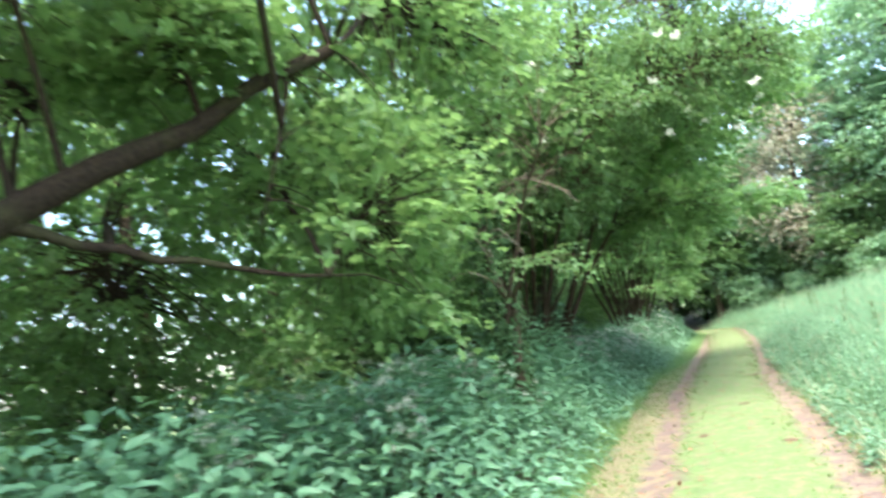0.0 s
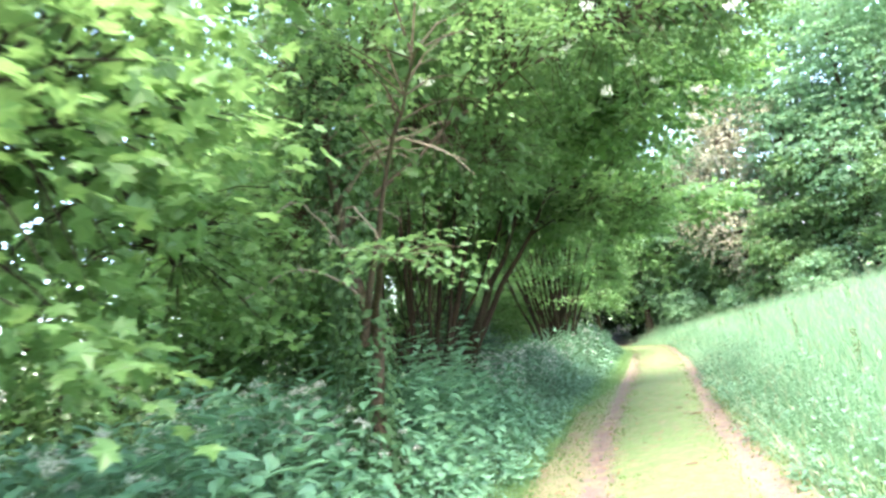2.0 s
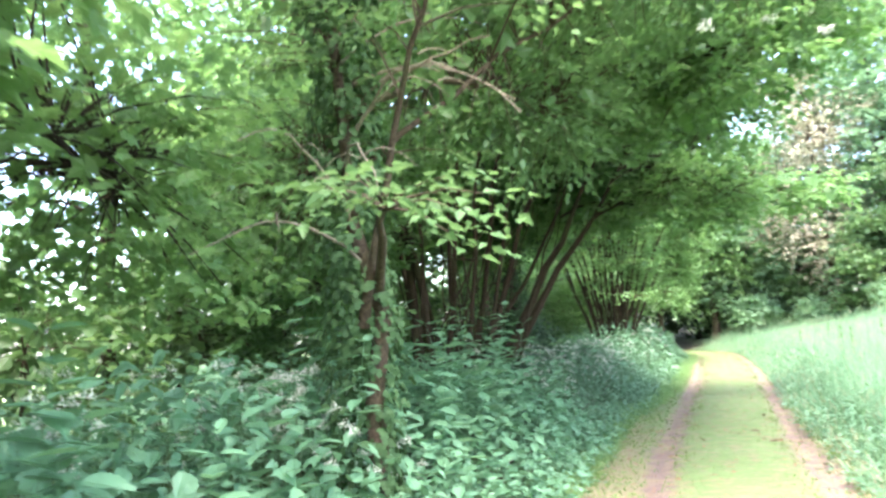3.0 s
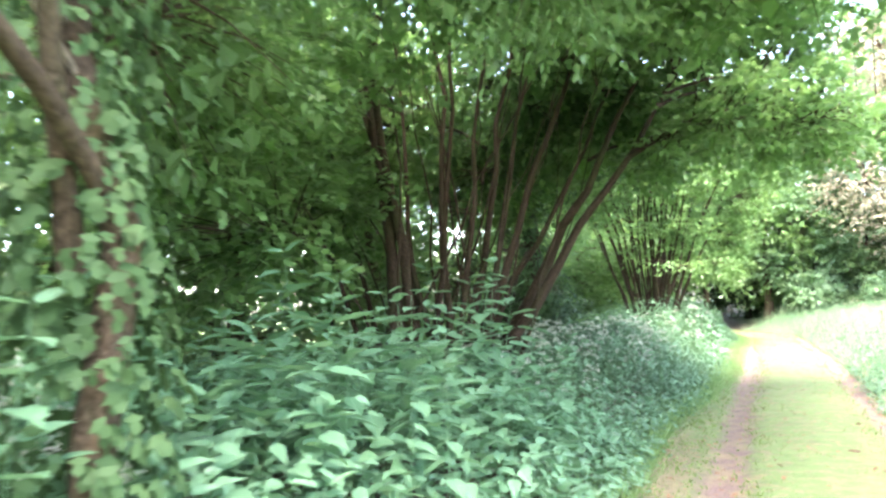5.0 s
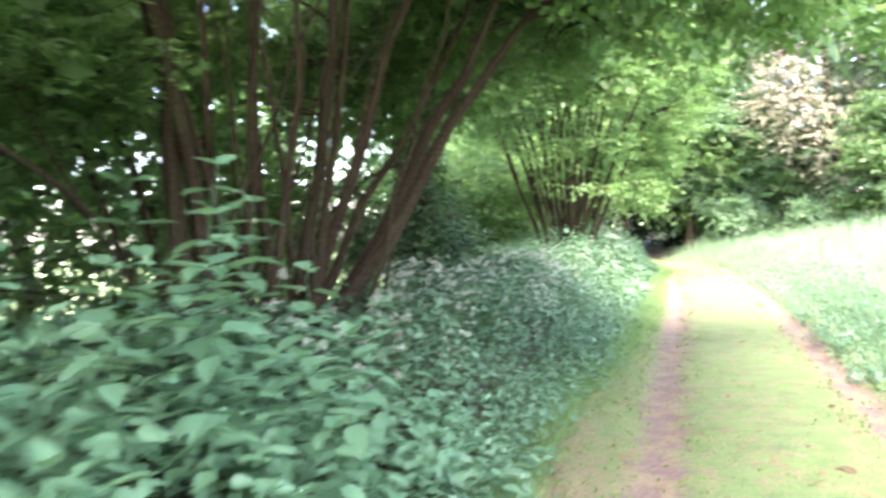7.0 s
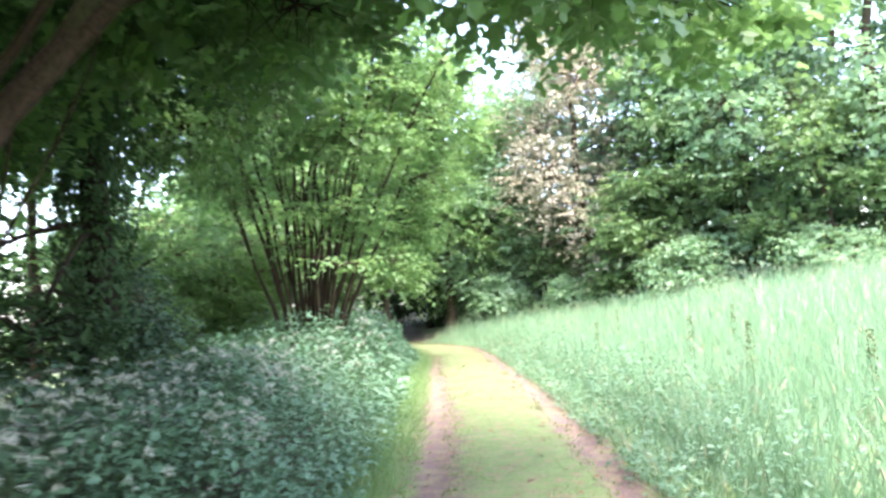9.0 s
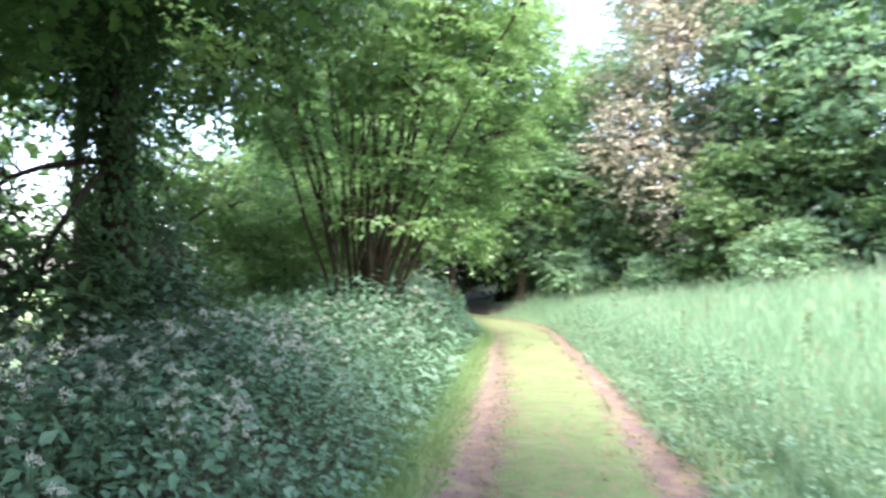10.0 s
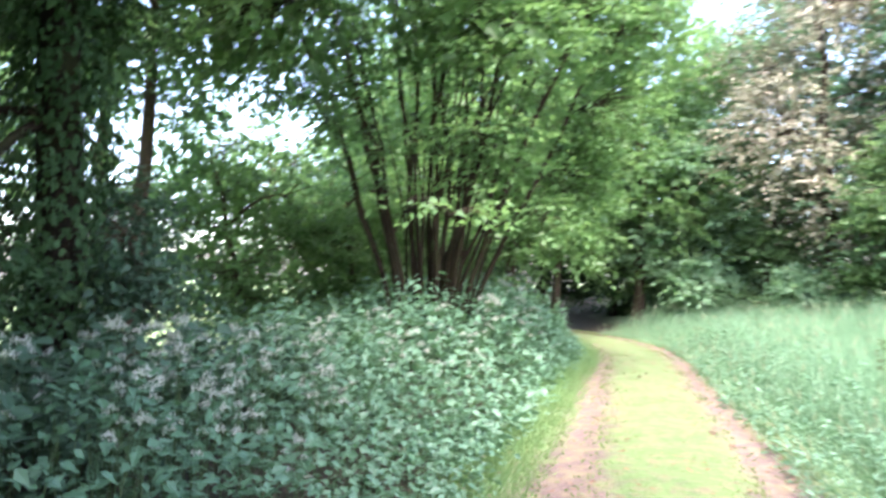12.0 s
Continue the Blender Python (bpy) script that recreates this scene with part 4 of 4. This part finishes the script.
kinds = [cow_parsley(h, k) for k, h in enumerate((1.2, 1.05, 0.9))]
rng = random.Random(8)
spots = [(rng.uniform(13.5, 24.5), rng.uniform(0.5, 2.6)) for k in range(76)] + [(rng.uniform(3.6, 9.5), rng.uniform(0.3, 2.2)) for k in range(34)] + [(rng.uniform(25, 30), rng.uniform(0.1, 1.2)) for k in range(16)] + [(rng.uniform(16, 21.5), rng.uniform(0.7, 2.6)) for k in range(40)]
for k, (s1, d1) in enumerate(spots):
    x, y = track_place(s1, float(edge_left(np.array([s1]))[0]) - d1)
    m = pose(x, y, float(land(x, y)[0]) - 0.02, rng.uniform(-6, 6), rng.uniform(-6, 6), rng.uniform(0, 360))
    tall = float(bed_height(np.array([s1]), np.array([d1]))[0])
    if k < 3:
        kinds[k].matrix_basis = m
    else:
        made = copy_thing(kinds[k % 3], m)
        grow = min(1.15, (tall + 0.02) / (1.2, 1.05, 0.9)[k % 3])
        made.scale = (grow, grow, grow)


def blossom_mesh():
    t = Soup()
    c = unit(46) * 0.06 * np.random.rand(46, 1) ** 0.4 * (1, 1, 0.5)
    t.scatter(SMALL, c, unit(46), unit(46, 1.0), 0.03, 0.03)
    return t.mesh("blossom", PETAL)


BLOSSOM = blossom_mesh()
rng = random.Random(3)
spots = [(-0.95, 9.0, 3.75), (0.6, 10.2, 3.75), (1.3, 10.3, 3.9), (-0.2, 9.4, 4.0), (-1.3, 8.3, 3.6), (0.1, 9.7, 3.6)]
for k in range(18):
    at = spots[k] if k < 6 else (rng.uniform(-2.4, 1.5), rng.uniform(8.0, 10.0), rng.uniform(3.4, 4.6))
    ob = new("blossom", BLOSSOM)
    ob.parent = hawthorn
    ob.matrix_parent_inverse = Matrix.Translation(-hawthorn.location)
    ob.matrix_basis = pose(*at, rng.uniform(-30, 30), rng.uniform(-30, 30), rng.uniform(0, 360))
    ob["label"] = "cream-white blossom cluster"

# pale bare twigs hanging about the hawthorn's trunk
PALE_TWIG = bark_material("pale_dead_twig", (0.10, 0.085, 0.065), (0.26, 0.22, 0.17), 0.1)
for k in range(11):
    a = -1.9 + 0.33 * k
    start = np.array([-2.25 + 0.05 * math.cos(k), 8.45, 2.0 + 0.17 * k])
    tip = start + np.array([1.15 * math.cos(a), 1.1 * math.sin(a) - 0.2, 0.35 * math.sin(k * 1.7)])
    s = Soup()
    s.tube(bent(start, tip, (0, 0, 0.22 + 0.1 * math.sin(k * 2.3)), 9), np.linspace(0.013, 0.004, 9), 5)
    mid = start * 0.45 + tip * 0.55 + np.array([0, 0, 0.2])
    s.tube(bent(mid, mid + np.array([0.35 * math.cos(a + 0.9), 0.35 * math.sin(a + 0.9), -0.1]), (0, 0, 0.08), 6), np.linspace(0.006, 0.002, 6), 4)
    ob = part("bare_branch", s, PALE_TWIG, hawthorn, "pale leafless branch", shade=True)
    ob.matrix_parent_inverse = Matrix.Translation(-hawthorn.location)

# ---- fallen leaves and scraps on the track ----
n = 3000
s_, u_ = np.random.uniform(2, 34, n), np.random.uniform(-1.45, 0.85, n)
x, y = track_place(s_, u_)
scraps = Soup()
aim = unit(n) * (1, 1, 0.15)
scraps.scatter(OVAL, np.stack([x, y, 0.022 + 0.012 * np.random.rand(n)], 1), aim, unit(n, 5.0), 0.02 + 0.05 * np.random.rand(n) ** 2)
tagged(part("fallen_leaves", scraps, LITTER), "brown fallen leaves scattered on the track", "leaf litter", kind="stuff")


# ---- clods of mown grass and earth dropped on the track ----
def clod(x, y, size, seed):
    bm = bmesh.new()
    bmesh.ops.create_icosphere(bm, subdivisions=2, radius=1.0)
    for v in bm.verts:
        n1 = noise.noise(v.co * 1.7 + Vector((seed, 0, 0)))
        n2 = noise.noise(v.co * 4.3 + Vector((0, seed, 0)))
        v.co *= 1 + 0.45 * n1 + 0.25 * n2
        v.co = Vector((v.co.x * size, v.co.y * size * 0.6, max(-0.2, v.co.z) * size * 0.28))
    me = bpy.data.meshes.new("clod")
    bm.to_mesh(me)
    bm.free()
    me.materials.append(EARTH)
    ob = new("clod", me)
    ob.location = (x, y, 0.012)
    ob.rotation_euler.z = seed
    tagged(ob, "small dark clod of earth and cut grass on the track", "clod", "clods on the track")


EARTH = bark_material("dark_earth", (0.04, 0.028, 0.02), (0.13, 0.095, 0.06), 0.4)
rng = random.Random(21)
for k, (x, y) in enumerate(((0.14, 15.2), (0.24, 14.5), (0.36, 14.1), (0.5, 13.4), (0.02, 12.6), (0.2, 10.1), (-0.3, 8.2), (0.45, 7.4), (0.3, 18.4), (0.75, 20.6), (0.4, 21.6), (0.9, 24.0))):
    clod(x, y, rng.uniform(0.05, 0.1), k * 1.3)


# ---- docks standing in the meadow ----
DOCK_SEED = leaf_material("dock_seed", (0.06, 0.10, 0.04), (0.13, 0.15, 0.07), (0.12, 0.15, 0.06), 0.2, 0.7, 0.2)


def dock(height, seed):
    rng = np.random.RandomState(seed)
    root = new("dock_plant")
    tagged(root, "tall green dock with a narrow seed spike", "wildflower", "docks in the meadow")
    s = Soup()
    t = np.linspace(0, 1, 5)
    s.tube(np.stack([0.04 * t * t, 0.02 * t, height * t], 1), np.linspace(0.006, 0.002, 5), 5)
    part("stalk", s, STALK, root)
    s = Soup()
    m = 90
    z = height * (0.5 + 0.5 * rng.rand(m) ** 0.8)
    a = rng.rand(m) * 6.283
    r = 0.05 * (1.1 - z / height) + 0.012
    s.scatter(SMALL, np.stack([r * np.cos(a) + 0.02, r * np.sin(a), z], 1), rng.normal(size=(m, 3)), rng.normal(size=(m, 3)), 0.03)
    tagged(part("seed_spike", s, DOCK_SEED, root), kind="stuff")
    for k in range(7):
        ob = new("leaf", HERB_BLADE)
        ob.parent = root
        size = 0.26 - 0.02 * k
        ob.matrix_basis = pose(0, 0, height * (0.05 + 0.07 * k), 0, 0, k * 137) @ pose(0, 0.01, 0, 38 - 6 * k) @ Matrix.Diagonal((size * 0.55, size, size, 1))
    return root


HERB_BLADE = leaf_object("dock_leaf", OVATE, HERB)
first = None
rng = random.Random(12)
for k, (x, y) in enumerate(((2.5, 19.2), (2.6, 20.9), (2.9, 18.1), (3.6, 22.0), (4.4, 19.8), (2.2, 23.6), (5.0, 24.4), (3.2, 26.0), (2.4, 15.5), (3.0, 13.0), (2.1, 11.2))):
    m = pose(x, y, float(land(x, y)[0]) - 0.02, 0, 0, rng.uniform(0, 360))
    if first is None:
        first = dock(0.98, 4)
        first.matrix_basis = m
    else:
        made = copy_thing(first, m)
        grow = rng.uniform(0.85, 1.1)
        made.scale = (grow, grow, grow)
